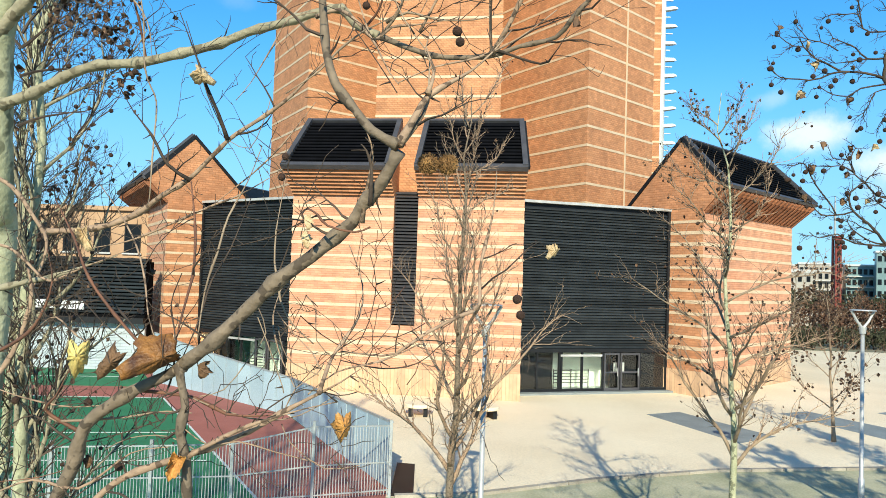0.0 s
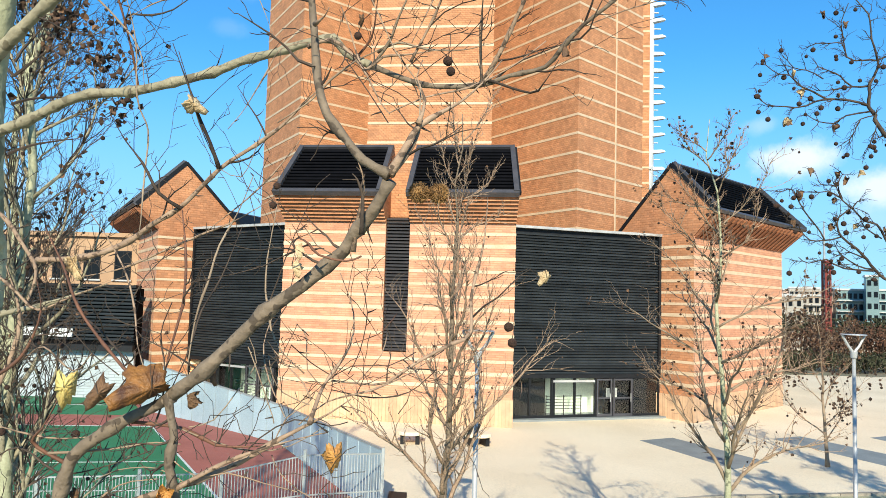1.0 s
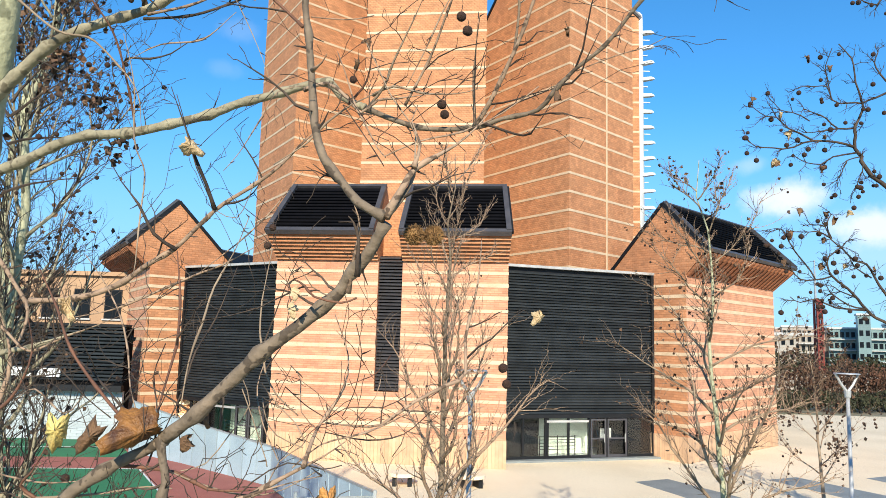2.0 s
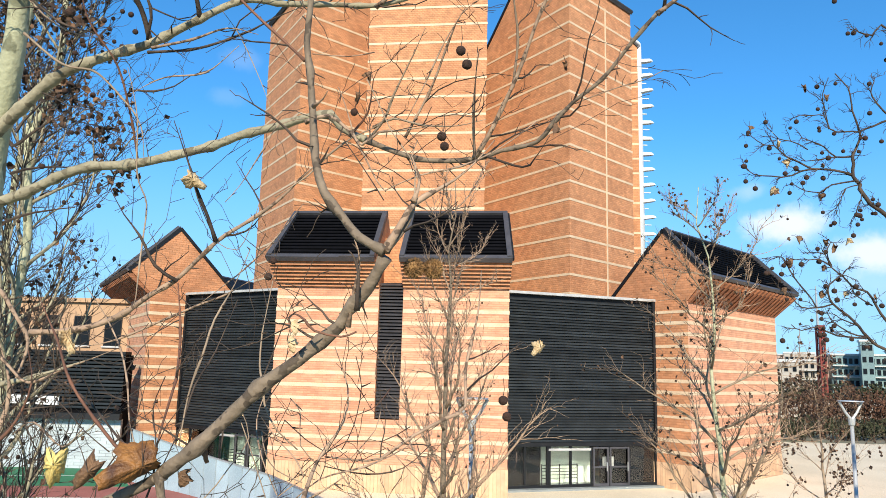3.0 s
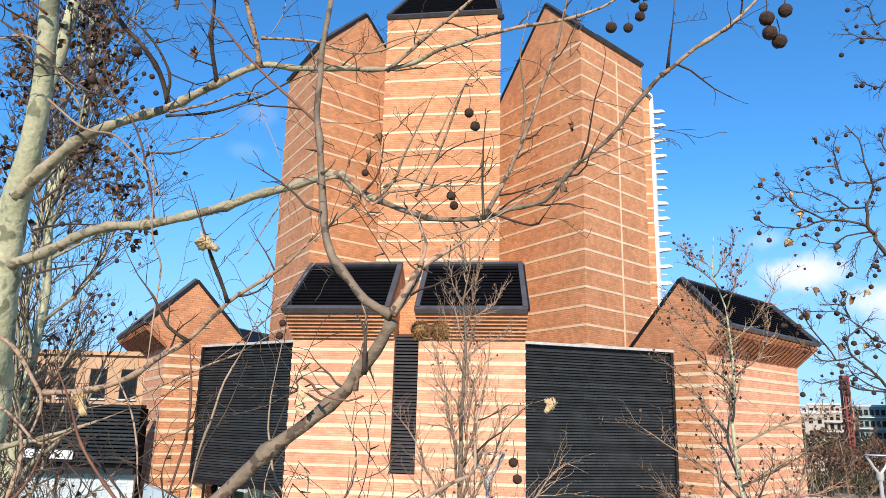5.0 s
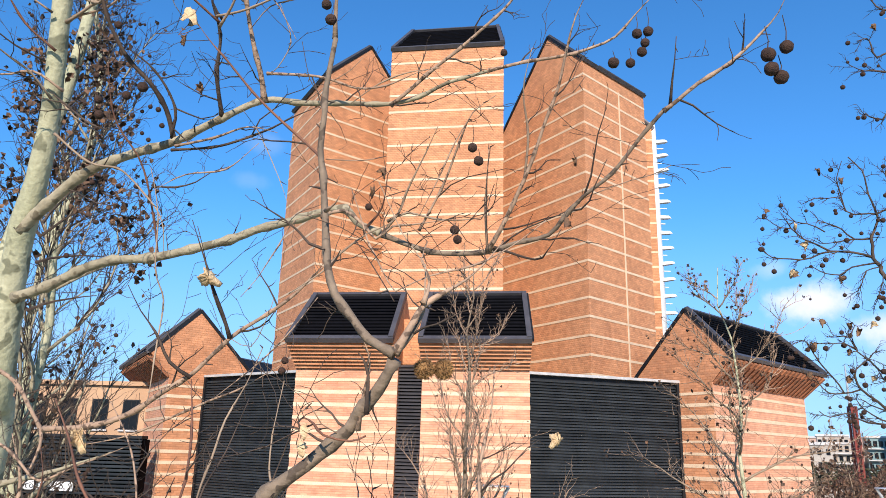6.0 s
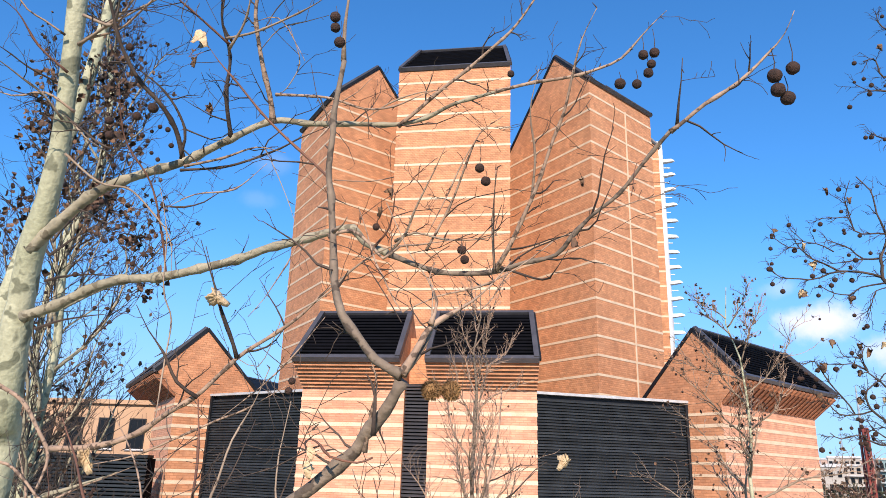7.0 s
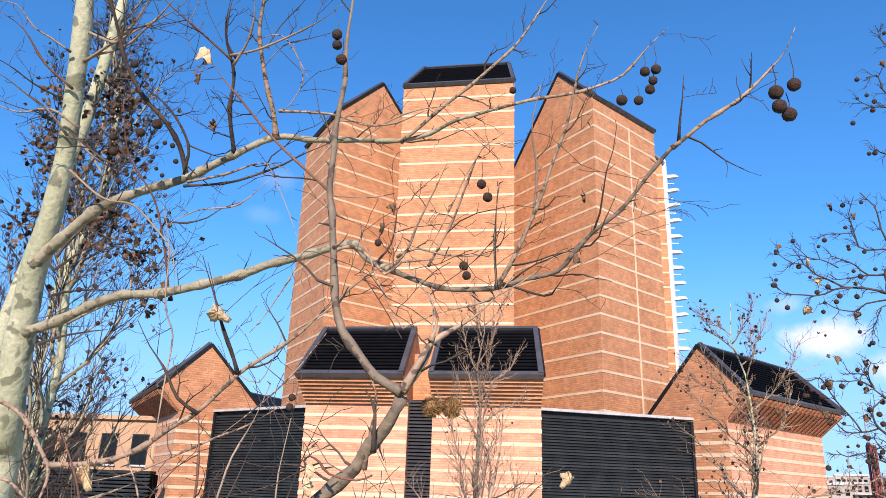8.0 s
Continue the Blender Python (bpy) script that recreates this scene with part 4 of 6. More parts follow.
limb("limb", [(-0.42, 2.28, 5.84, 0.0036), (-0.52, 2.29, 5.71, 0.0036), (-0.62, 2.29, 5.60, 0.0036), (-0.73, 2.29, 5.51, 0.0036)])
limb("limb", [(-0.77, 1.61, 4.93, 0.0062), (-0.82, 1.60, 4.96, 0.0055), (-0.85, 1.59, 4.99, 0.0049), (-0.82, 1.57, 5.02, 0.0039), (-0.78, 1.56, 5.10, 0.0030)])
limb("limb", [(-0.81, 1.64, 4.85, 0.0038), (-0.88, 1.63, 4.83, 0.0033), (-0.96, 1.63, 4.82, 0.0027), (-1.01, 1.62, 4.82, 0.0019)])
limb("limb", [(-0.71, 1.59, 5.00, 0.0037), (-0.83, 1.60, 4.99, 0.0033), (-0.96, 1.60, 5.02, 0.0029), (-1.02, 1.61, 5.06, 0.0025)])
limb("limb", [(-0.65, 1.56, 5.04, 0.0054), (-0.52, 1.55, 5.03, 0.0049), (-0.45, 1.54, 5.00, 0.0047), (-0.36, 1.53, 5.00, 0.0043), (-0.30, 1.51, 5.01, 0.0029)])
limb("limb", [(-0.52, 1.51, 4.97, 0.0035), (-0.47, 1.51, 4.94, 0.0035), (-0.41, 1.51, 4.95, 0.0029), (-0.34, 1.52, 4.93, 0.0022), (-0.25, 1.52, 4.91, 0.0017)])
limb("limb", [(-1.64, 2.50, 5.19, 0.0155), (-1.53, 2.48, 5.21, 0.0143), (-1.40, 2.46, 5.24, 0.0124), (-1.30, 2.44, 5.26, 0.0095), (-1.17, 2.42, 5.31, 0.0070), (-1.08, 2.40, 5.34, 0.0047)])
limb("limb", [(-1.47, 2.30, 5.36, 0.0071), (-1.37, 2.28, 5.35, 0.0066), (-1.29, 2.26, 5.30, 0.0060), (-1.21, 2.24, 5.25, 0.0054), (-1.09, 2.22, 5.30, 0.0041), (-0.93, 2.20, 5.36, 0.0026)])
limb("limb", [(-1.66, 2.59, 5.63, 0.0101), (-1.54, 2.57, 5.57, 0.0094), (-1.45, 2.55, 5.47, 0.0086), (-1.39, 2.54, 5.38, 0.0073), (-1.40, 2.52, 5.28, 0.0061), (-1.44, 2.51, 5.16, 0.0049)])
limb("limb", [(-1.40, 2.21, 5.00, 0.0077), (-1.28, 2.21, 5.07, 0.0070), (-1.22, 2.21, 5.14, 0.0060), (-1.18, 2.20, 5.25, 0.0047), (-1.20, 2.20, 5.35, 0.0034)])
limb("limb", [(-1.52, 2.42, 4.86, 0.0112), (-1.43, 2.41, 4.98, 0.0105), (-1.37, 2.41, 5.13, 0.0093), (-1.36, 2.40, 5.24, 0.0077), (-1.41, 2.40, 5.39, 0.0056)])
limb("limb", [(-1.07, 2.10, 5.28, 0.0033), (-0.87, 1.94, 5.20, 0.0035), (-0.73, 1.77, 5.14, 0.0037), (-0.60, 1.61, 5.09, 0.0037)])
limb("limb", [(-0.37, 1.70, 5.28, 0.0026), (-0.38, 1.64, 5.20, 0.0030), (-0.35, 1.57, 5.13, 0.0030), (-0.30, 1.51, 5.06, 0.0029)])
limb("limb", [(-1.02, 1.72, 4.91, 0.0033), (-0.93, 1.69, 4.95, 0.0037), (-0.83, 1.67, 4.90, 0.0032), (-0.73, 1.64, 4.92, 0.0024), (-0.60, 1.61, 4.97, 0.0019)])
limb("limb", [(-1.00, 1.62, 4.78, 0.0050), (-0.88, 1.61, 4.83, 0.0045), (-0.77, 1.59, 4.82, 0.0040), (-0.66, 1.58, 4.90, 0.0033), (-0.57, 1.57, 4.92, 0.0024)])
limb("limb", [(-1.55, 2.57, 6.71, 0.0080), (-1.64, 2.50, 6.76, 0.0064), (-1.74, 2.46, 6.72, 0.0048), (-1.87, 2.39, 6.75, 0.0033)])
limb("limb", [(-1.58, 2.52, 6.86, 0.0069), (-1.67, 2.44, 6.93, 0.0060), (-1.73, 2.36, 7.03, 0.0048), (-1.79, 2.29, 7.06, 0.0033)])
limb("limb", [(-1.54, 2.49, 6.97, 0.0092), (-1.42, 2.43, 7.01, 0.0075), (-1.29, 2.36, 7.07, 0.0055), (-1.20, 2.28, 7.16, 0.0033)])
limb("limb", [(-1.56, 2.58, 6.53, 0.0068), (-1.40, 2.57, 6.41, 0.0058), (-1.25, 2.54, 6.36, 0.0049), (-1.09, 2.54, 6.20, 0.0040), (-1.05, 2.55, 6.03, 0.0031)])
limb("limb", [(-1.13, 2.69, 6.06, 0.0055), (-1.14, 2.60, 6.22, 0.0055), (-1.17, 2.51, 6.39, 0.0048), (-1.25, 2.42, 6.53, 0.0040), (-1.26, 2.32, 6.70, 0.0031)])
limb("limb", [(-0.72, 2.47, 6.46, 0.0032), (-0.84, 2.48, 6.36, 0.0042), (-0.98, 2.47, 6.33, 0.0042), (-1.10, 2.47, 6.26, 0.0031)])
limb("limb", [(-1.07, 2.56, 6.48, 0.0066), (-0.91, 2.52, 6.50, 0.0058), (-0.77, 2.48, 6.53, 0.0047), (-0.65, 2.46, 6.50, 0.0032)])
limb("limb", [(-1.59, 2.47, 7.00, 0.0057), (-1.65, 2.42, 7.03, 0.0051), (-1.70, 2.38, 7.05, 0.0045), (-1.75, 2.32, 7.11, 0.0039), (-1.83, 2.28, 7.09, 0.0033)])
limb("limb", [(-1.60, 2.58, 6.68, 0.0057), (-1.64, 2.49, 6.74, 0.0056), (-1.69, 2.42, 6.77, 0.0055), (-1.74, 2.34, 6.80, 0.0048), (-1.78, 2.27, 6.81, 0.0042)])
limb("limb", [(-1.62, 2.53, 6.82, 0.0057), (-1.69, 2.44, 6.83, 0.0048), (-1.77, 2.34, 6.87, 0.0040), (-1.80, 2.26, 6.85, 0.0031)])
limb("limb", [(-1.25, 2.49, 6.50, 0.0043), (-1.39, 2.53, 6.55, 0.0052), (-1.52, 2.54, 6.65, 0.0056), (-1.62, 2.57, 6.72, 0.0057)])
limb("limb", [(-1.51, 2.48, 6.99, 0.0069), (-1.35, 2.42, 7.00, 0.0059), (-1.23, 2.34, 7.04, 0.0049), (-1.11, 2.26, 7.09, 0.0040), (-1.05, 2.19, 7.12, 0.0031)])
limb("limb", [(-1.52, 2.45, 7.08, 0.0080), (-1.37, 2.39, 7.00, 0.0071), (-1.30, 2.30, 7.03, 0.0058), (-1.27, 2.19, 7.09, 0.0042)])
limb("limb", [(-1.24, 2.34, 6.80, 0.0053), (-1.12, 2.41, 6.72, 0.0061), (-1.06, 2.48, 6.60, 0.0069), (-1.09, 2.55, 6.51, 0.0077)])
limb("limb", [(-0.87, 2.33, 6.86, 0.0075), (-0.80, 2.26, 6.93, 0.0059), (-0.76, 2.18, 7.00, 0.0045), (-0.76, 2.11, 7.06, 0.0030)])
limb("limb", [(-0.74, 2.29, 6.83, 0.0052), (-0.66, 2.24, 6.89, 0.0045), (-0.56, 2.21, 6.90, 0.0037), (-0.47, 2.17, 6.90, 0.0030)])
limb("limb", [(-0.99, 2.28, 6.87, 0.0042), (-1.02, 2.22, 6.92, 0.0041), (-0.98, 2.17, 6.98, 0.0037), (-0.93, 2.11, 7.04, 0.0030)])
limb("limb", [(-0.93, 2.29, 6.83, 0.0042), (-1.00, 2.29, 6.80, 0.0035), (-0.97, 2.29, 6.84, 0.0031), (-0.94, 2.27, 6.89, 0.0031)])
limb("limb", [(-0.88, 2.41, 6.78, 0.0043), (-0.91, 2.42, 6.71, 0.0036), (-0.94, 2.42, 6.65, 0.0032), (-0.95, 2.42, 6.60, 0.0032)])
limb("limb", [(-0.77, 2.26, 6.93, 0.0042), (-0.67, 2.23, 6.93, 0.0041), (-0.59, 2.23, 6.82, 0.0037), (-0.55, 2.22, 6.75, 0.0030)])
limb("limb", [(-0.55, 2.43, 6.61, 0.0053), (-0.46, 2.39, 6.67, 0.0046), (-0.38, 2.36, 6.71, 0.0039), (-0.33, 2.33, 6.75, 0.0031)])
limb("limb", [(-0.38, 2.43, 6.61, 0.0053), (-0.27, 2.40, 6.68, 0.0046), (-0.16, 2.37, 6.71, 0.0039), (-0.04, 2.35, 6.72, 0.0031)])
limb("limb", [(-0.29, 2.34, 6.09, 0.0058), (-0.23, 2.29, 6.16, 0.0051), (-0.21, 2.22, 6.25, 0.0041), (-0.18, 2.18, 6.28, 0.0028)])
limb("limb", [(-0.21, 2.33, 6.12, 0.0058), (-0.14, 2.29, 6.14, 0.0050), (-0.04, 2.26, 6.11, 0.0042), (0.07, 2.23, 6.10, 0.0035), (0.16, 2.19, 6.11, 0.0027)])
limb("limb", [(-0.23, 2.33, 6.13, 0.0049), (-0.27, 2.28, 6.17, 0.0042), (-0.23, 2.23, 6.21, 0.0035), (-0.17, 2.21, 6.19, 0.0028)])
limb("limb", [(0.13, 2.28, 6.01, 0.0056), (0.12, 2.21, 6.12, 0.0049), (0.12, 2.14, 6.21, 0.0039), (0.12, 2.08, 6.28, 0.0027)])
limb("limb", [(0.43, 2.13, 6.15, 0.0045), (0.49, 2.10, 6.17, 0.0044), (0.56, 2.07, 6.19, 0.0039), (0.62, 2.04, 6.20, 0.0032), (0.67, 2.01, 6.22, 0.0026)])
limb("limb", [(0.59, 2.03, 6.31, 0.0035), (0.55, 2.02, 6.29, 0.0029), (0.54, 2.02, 6.24, 0.0026), (0.53, 2.02, 6.18, 0.0026)])
limb("limb", [(0.30, 2.05, 6.39, 0.0036), (0.34, 2.00, 6.43, 0.0035), (0.37, 1.97, 6.43, 0.0032), (0.40, 1.92, 6.46, 0.0026)])
limb("limb", [(-0.59, 1.94, 5.65, 0.0038), (-0.53, 1.94, 5.63, 0.0033), (-0.49, 1.93, 5.72, 0.0028), (-0.48, 1.93, 5.76, 0.0023)])
limb("limb", [(-0.23, 1.61, 5.11, 0.0037), (-0.28, 1.64, 5.15, 0.0034), (-0.29, 1.67, 5.22, 0.0028), (-0.32, 1.70, 5.25, 0.0020)])
limb("limb", [(-0.19, 1.66, 5.14, 0.0032), (-0.17, 1.69, 5.19, 0.0033), (-0.16, 1.72, 5.28, 0.0029), (-0.18, 1.75, 5.35, 0.0020)])
limb("limb", [(-0.32, 1.51, 5.01, 0.0035), (-0.30, 1.53, 5.06, 0.0031), (-0.26, 1.54, 5.09, 0.0028), (-0.25, 1.56, 5.11, 0.0024)])
limb("limb", [(-0.51, 1.56, 5.03, 0.0030), (-0.47, 1.60, 5.04, 0.0031), (-0.43, 1.63, 5.10, 0.0028), (-0.40, 1.67, 5.16, 0.0024), (-0.43, 1.70, 5.22, 0.0020)])
limb("limb", [(-0.59, 1.56, 5.07, 0.0030), (-0.59, 1.62, 5.14, 0.0031), (-0.63, 1.69, 5.22, 0.0028), (-0.63, 1.75, 5.29, 0.0020)])
limb("limb", [(-0.79, 1.71, 5.17, 0.0033), (-0.86, 1.77, 5.12, 0.0034), (-0.97, 1.84, 5.17, 0.0033), (-1.06, 1.91, 5.13, 0.0030)])
limb("limb", [(-0.11, 1.71, 5.15, 0.0033), (-0.05, 1.73, 5.10, 0.0027), (-0.08, 1.76, 5.04, 0.0020)])
limb("limb", [(-0.22, 1.61, 5.14, 0.0031), (-0.26, 1.62, 5.16, 0.0031), (-0.28, 1.64, 5.17, 0.0027), (-0.32, 1.65, 5.20, 0.0019)])
limb("limb", [(-0.18, 1.65, 5.21, 0.0032), (-0.13, 1.69, 5.23, 0.0028), (-0.11, 1.72, 5.25, 0.0024), (-0.09, 1.75, 5.28, 0.0020)])
limb("limb", [(-0.22, 1.61, 5.11, 0.0037), (-0.13, 1.66, 5.09, 0.0034), (-0.05, 1.71, 5.10, 0.0029), (0.01, 1.76, 5.15, 0.0020)])
limb("limb", [(-0.25, 1.51, 5.09, 0.0029), (-0.31, 1.54, 5.11, 0.0026), (-0.34, 1.57, 5.14, 0.0022), (-0.36, 1.61, 5.18, 0.0019)])
limb("limb", [(-0.17, 1.66, 5.12, 0.0032), (-0.12, 1.71, 5.18, 0.0026), (-0.11, 1.75, 5.23, 0.0020)])
limb("limb", [(-0.27, 1.51, 5.05, 0.0041), (-0.22, 1.57, 5.09, 0.0038), (-0.13, 1.63, 5.11, 0.0035), (-0.05, 1.69, 5.14, 0.0029), (0.03, 1.76, 5.19, 0.0020)])
limb("limb", [(-0.40, 1.51, 4.96, 0.0035), (-0.35, 1.51, 5.02, 0.0035), (-0.28, 1.51, 5.06, 0.0032), (-0.21, 1.51, 5.05, 0.0026), (-0.17, 1.51, 5.06, 0.0017)])
limb("limb", [(-0.49, 1.52, 4.92, 0.0029), (-0.56, 1.53, 4.95, 0.0026), (-0.65, 1.55, 4.94, 0.0022), (-0.71, 1.57, 4.91, 0.0018)])
limb("limb", [(-0.52, 1.56, 5.15, 0.0042), (-0.52, 1.60, 5.25, 0.0039), (-0.51, 1.64, 5.33, 0.0036), (-0.50, 1.67, 5.42, 0.0032), (-0.47, 1.71, 5.51, 0.0029), (-0.45, 1.75, 5.60, 0.0026)], M_PALETWIG)
limb("limb", [(-0.27, 1.55, 5.15, 0.0046), (-0.32, 1.56, 5.19, 0.0042), (-0.35, 1.57, 5.24, 0.0038), (-0.36, 1.58, 5.29, 0.0034), (-0.37, 1.60, 5.32, 0.0030), (-0.37, 1.61, 5.39, 0.0026), (-0.36, 1.62, 5.51, 0.0022)], M_PALETWIG)
limb("limb", [(-0.80, 1.95, 5.47, 0.0034), (-0.81, 1.99, 5.50, 0.0033), (-0.82, 2.03, 5.66, 0.0031), (-0.84, 2.08, 5.78, 0.0030), (-0.90, 2.12, 5.88, 0.0029), (-0.93, 2.16, 6.07, 0.0027), (-0.99, 2.20, 6.25, 0.0026)], M_PALETWIG)
limb("limb", [(-0.62, 1.60, 5.13, 0.0036), (-0.66, 1.64, 5.19, 0.0034), (-0.69, 1.68, 5.27, 0.0031), (-0.73, 1.72, 5.35, 0.0029), (-0.79, 1.76, 5.43, 0.0026), (-0.86, 1.80, 5.50, 0.0024)], M_LIMB)
limb("limb", [(-0.68, 1.60, 5.13, 0.0040), (-0.75, 1.63, 5.17, 0.0034), (-0.81, 1.67, 5.21, 0.0028), (-0.86, 1.70, 5.24, 0.0022)], M_TWIG)
limb("limb", [(-0.86, 1.65, 5.12, 0.0036), (-0.92, 1.68, 5.20, 0.0028), (-0.96, 1.70, 5.26, 0.0020)], M_TWIG)
limb("limb", [(-0.83, 1.62, 5.03, 0.0034), (-0.85, 1.61, 4.98, 0.0036), (-0.83, 1.60, 4.96, 0.0039), (-0.70, 1.60, 4.97, 0.0041), (-0.59, 1.59, 4.99, 0.0044), (-0.53, 1.58, 4.99, 0.0046)], M_PALETWIG)
limb("limb", [(-0.54, 1.53, 5.04, 0.0044), (-0.45, 1.55, 5.00, 0.0040), (-0.37, 1.56, 4.98, 0.0035), (-0.30, 1.58, 4.99, 0.0030), (-0.23, 1.60, 5.03, 0.0026)], M_PALETWIG)
limb("limb", [(-0.32, 1.50, 4.99, 0.0030), (-0.30, 1.50, 4.95, 0.0027), (-0.23, 1.50, 4.90, 0.0023), (-0.16, 1.50, 4.91, 0.0020)], M_LIMB)
limb("limb", [(-0.38, 1.50, 5.21, 0.0024), (-0.36, 1.50, 5.16, 0.0026), (-0.33, 1.50, 5.08, 0.0028), (-0.32, 1.50, 5.05, 0.0030)], M_PALETWIG)
limb("limb", [(-1.16, 2.60, 6.26, 0.0055), (-1.15, 2.59, 6.32, 0.0051), (-1.06, 2.58, 6.32, 0.0047), (-0.98, 2.57, 6.34, 0.0044), (-0.92, 2.56, 6.38, 0.0040), (-0.85, 2.55, 6.40, 0.0036)], M_TWIG)
limb("limb", [(-0.79, 2.45, 6.59, 0.0022), (-0.71, 2.43, 6.48, 0.0022), (-0.63, 2.42, 6.32, 0.0022), (-0.57, 2.40, 6.18, 0.0022)], M_PALETWIG)
limb("limb", [(-1.10, 2.60, 6.48, 0.0068), (-0.93, 2.56, 6.48, 0.0062), (-0.82, 2.52, 6.49, 0.0057), (-0.68, 2.48, 6.53, 0.0051), (-0.61, 2.44, 6.55, 0.0046), (-0.48, 2.40, 6.59, 0.0040)], M_TWIG)
limb("limb", [(-0.14, 1.37, 5.39, 0.0052), (-0.17, 1.37, 5.38, 0.0046), (-0.22, 1.36, 5.39, 0.0040), (-0.24, 1.36, 5.41, 0.0034), (-0.26, 1.36, 5.42, 0.0028), (-0.27, 1.35, 5.41, 0.0022), (-0.26, 1.35, 5.39, 0.0016)], M_REDTWIG)
limb("limb", [(-0.14, 1.36, 5.43, 0.0062), (-0.14, 1.35, 5.46, 0.0058), (-0.14, 1.35, 5.50, 0.0054), (-0.15, 1.34, 5.53, 0.0050), (-0.16, 1.34, 5.54, 0.0046)], M_TWIG)
limb("limb", [(-0.09, 1.34, 5.54, 0.0066), (-0.06, 1.35, 5.58, 0.0058), (-0.04, 1.37, 5.63, 0.0050), (-0.04, 1.39, 5.68, 0.0042), (-0.04, 1.40, 5.73, 0.0034)], M_PALETWIG)
limb("limb", [(-0.44, 2.33, 6.13, 0.0085), (-0.36, 2.31, 6.15, 0.0077), (-0.28, 2.29, 6.09, 0.0068), (-0.24, 2.27, 6.04, 0.0060), (-0.19, 2.26, 6.08, 0.0051), (-0.13, 2.24, 6.08, 0.0043), (-0.03, 2.22, 6.09, 0.0034), (0.02, 2.20, 6.09, 0.0026)], M_LIMB)
limb("limb", [(-0.26, 1.40, 5.96, 0.0028), (-0.19, 1.43, 5.97, 0.0022), (-0.14, 1.45, 5.99, 0.0016)], M_LIMB)
limb("limb", [(0.13, 2.20, 5.98, 0.0040), (0.12, 2.17, 6.09, 0.0035), (0.12, 2.13, 6.21, 0.0029), (0.13, 2.10, 6.30, 0.0024)], M_TWIG)
limb("limb", [(-0.09, 2.10, 6.07, 0.0040), (-0.03, 2.08, 6.19, 0.0036), (0.02, 2.05, 6.30, 0.0032), (0.07, 2.02, 6.38, 0.0028), (0.08, 2.00, 6.39, 0.0024)], M_LIMB)
limb("limb", [(-0.43, 1.90, 5.77, 0.0046), (-0.34, 1.88, 5.83, 0.0042), (-0.29, 1.86, 5.88, 0.0038), (-0.22, 1.84, 5.93, 0.0034), (-0.15, 1.82, 5.96, 0.0030), (-0.12, 1.80, 6.01, 0.0026)], M_PALETWIG)
limb("limb", [(-0.20, 1.50, 5.81, 0.0034), (-0.16, 1.47, 5.75, 0.0038), (-0.13, 1.43, 5.70, 0.0042), (-0.10, 1.40, 5.65, 0.0046)], M_TWIG)
limb("limb", [(-0.10, 1.42, 5.68, 0.0040), (-0.03, 1.44, 5.72, 0.0036), (0.06, 1.46, 5.75, 0.0031), (0.14, 1.48, 5.80, 0.0027), (0.22, 1.50, 5.87, 0.0022)], M_LIMB)
limb("limb", [(-0.15, 1.45, 5.93, 0.0022), (-0.12, 1.44, 5.87, 0.0024), (-0.09, 1.43, 5.81, 0.0027), (-0.05, 1.41, 5.75, 0.0030), (-0.03, 1.40, 5.69, 0.0032)], M_PALETWIG)
limb("limb", [(-0.88, 2.40, 6.93, 0.0072), (-0.92, 2.37, 6.99, 0.0061), (-0.91, 2.33, 7.07, 0.0051), (-0.89, 2.30, 7.16, 0.0040)], M_TWIG)
limb("limb", [(-0.74, 2.30, 6.92, 0.0052), (-0.69, 2.27, 7.00, 0.0046), (-0.61, 2.23, 7.07, 0.0040), (-0.57, 2.20, 7.10, 0.0034)], M_TWIG)
limb("limb", [(-0.71, 2.45, 6.74, 0.0072), (-0.56, 2.43, 6.73, 0.0065), (-0.47, 2.40, 6.70, 0.0058), (-0.35, 2.38, 6.65, 0.0051), (-0.24, 2.35, 6.65, 0.0044), (-0.12, 2.32, 6.69, 0.0037), (-0.04, 2.30, 6.70, 0.0030)], M_LIMB)
limb("limb", [(-0.68, 2.40, 6.72, 0.0050), (-0.65, 2.38, 6.73, 0.0044), (-0.60, 2.35, 6.82, 0.0038), (-0.63, 2.32, 6.91, 0.0032), (-0.65, 2.30, 6.95, 0.0026)], M_PALETWIG)
limb("limb", [(-0.61, 2.35, 6.77, 0.0036), (-0.53, 2.33, 6.77, 0.0030), (-0.46, 2.30, 6.74, 0.0024)], M_TWIG)
limb("limb", [(-0.55, 2.30, 6.79, 0.0030), (-0.51, 2.30, 6.64, 0.0037), (-0.46, 2.30, 6.56, 0.0044)], M_TWIG)
limb("limb", [(-0.99, 2.40, 6.80, 0.0030), (-0.95, 2.40, 6.72, 0.0035), (-0.89, 2.40, 6.66, 0.0040)], M_TWIG)
limb("limb", [(-1.04, 2.35, 6.86, 0.0040), (-1.02, 2.33, 6.91, 0.0032), (-1.00, 2.30, 7.02, 0.0024)], M_TWIG)
limb("limb", [(-0.93, 2.35, 6.98, 0.0036), (-0.99, 2.33, 7.09, 0.0031), (-1.01, 2.30, 7.16, 0.0026)], M_TWIG)
limb("limb", [(-1.61, 2.60, 7.19, 0.0056), (-1.47, 2.55, 7.11, 0.0041), (-1.28, 2.50, 7.04, 0.0026)], M_TWIG)
limb("limb", [(-1.61, 2.60, 7.05, 0.0072), (-1.47, 2.55, 7.10, 0.0062), (-1.34, 2.50, 7.14, 0.0053), (-1.20, 2.45, 7.19, 0.0043), (-1.10, 2.40, 7.23, 0.0034)], M_PALETWIG)
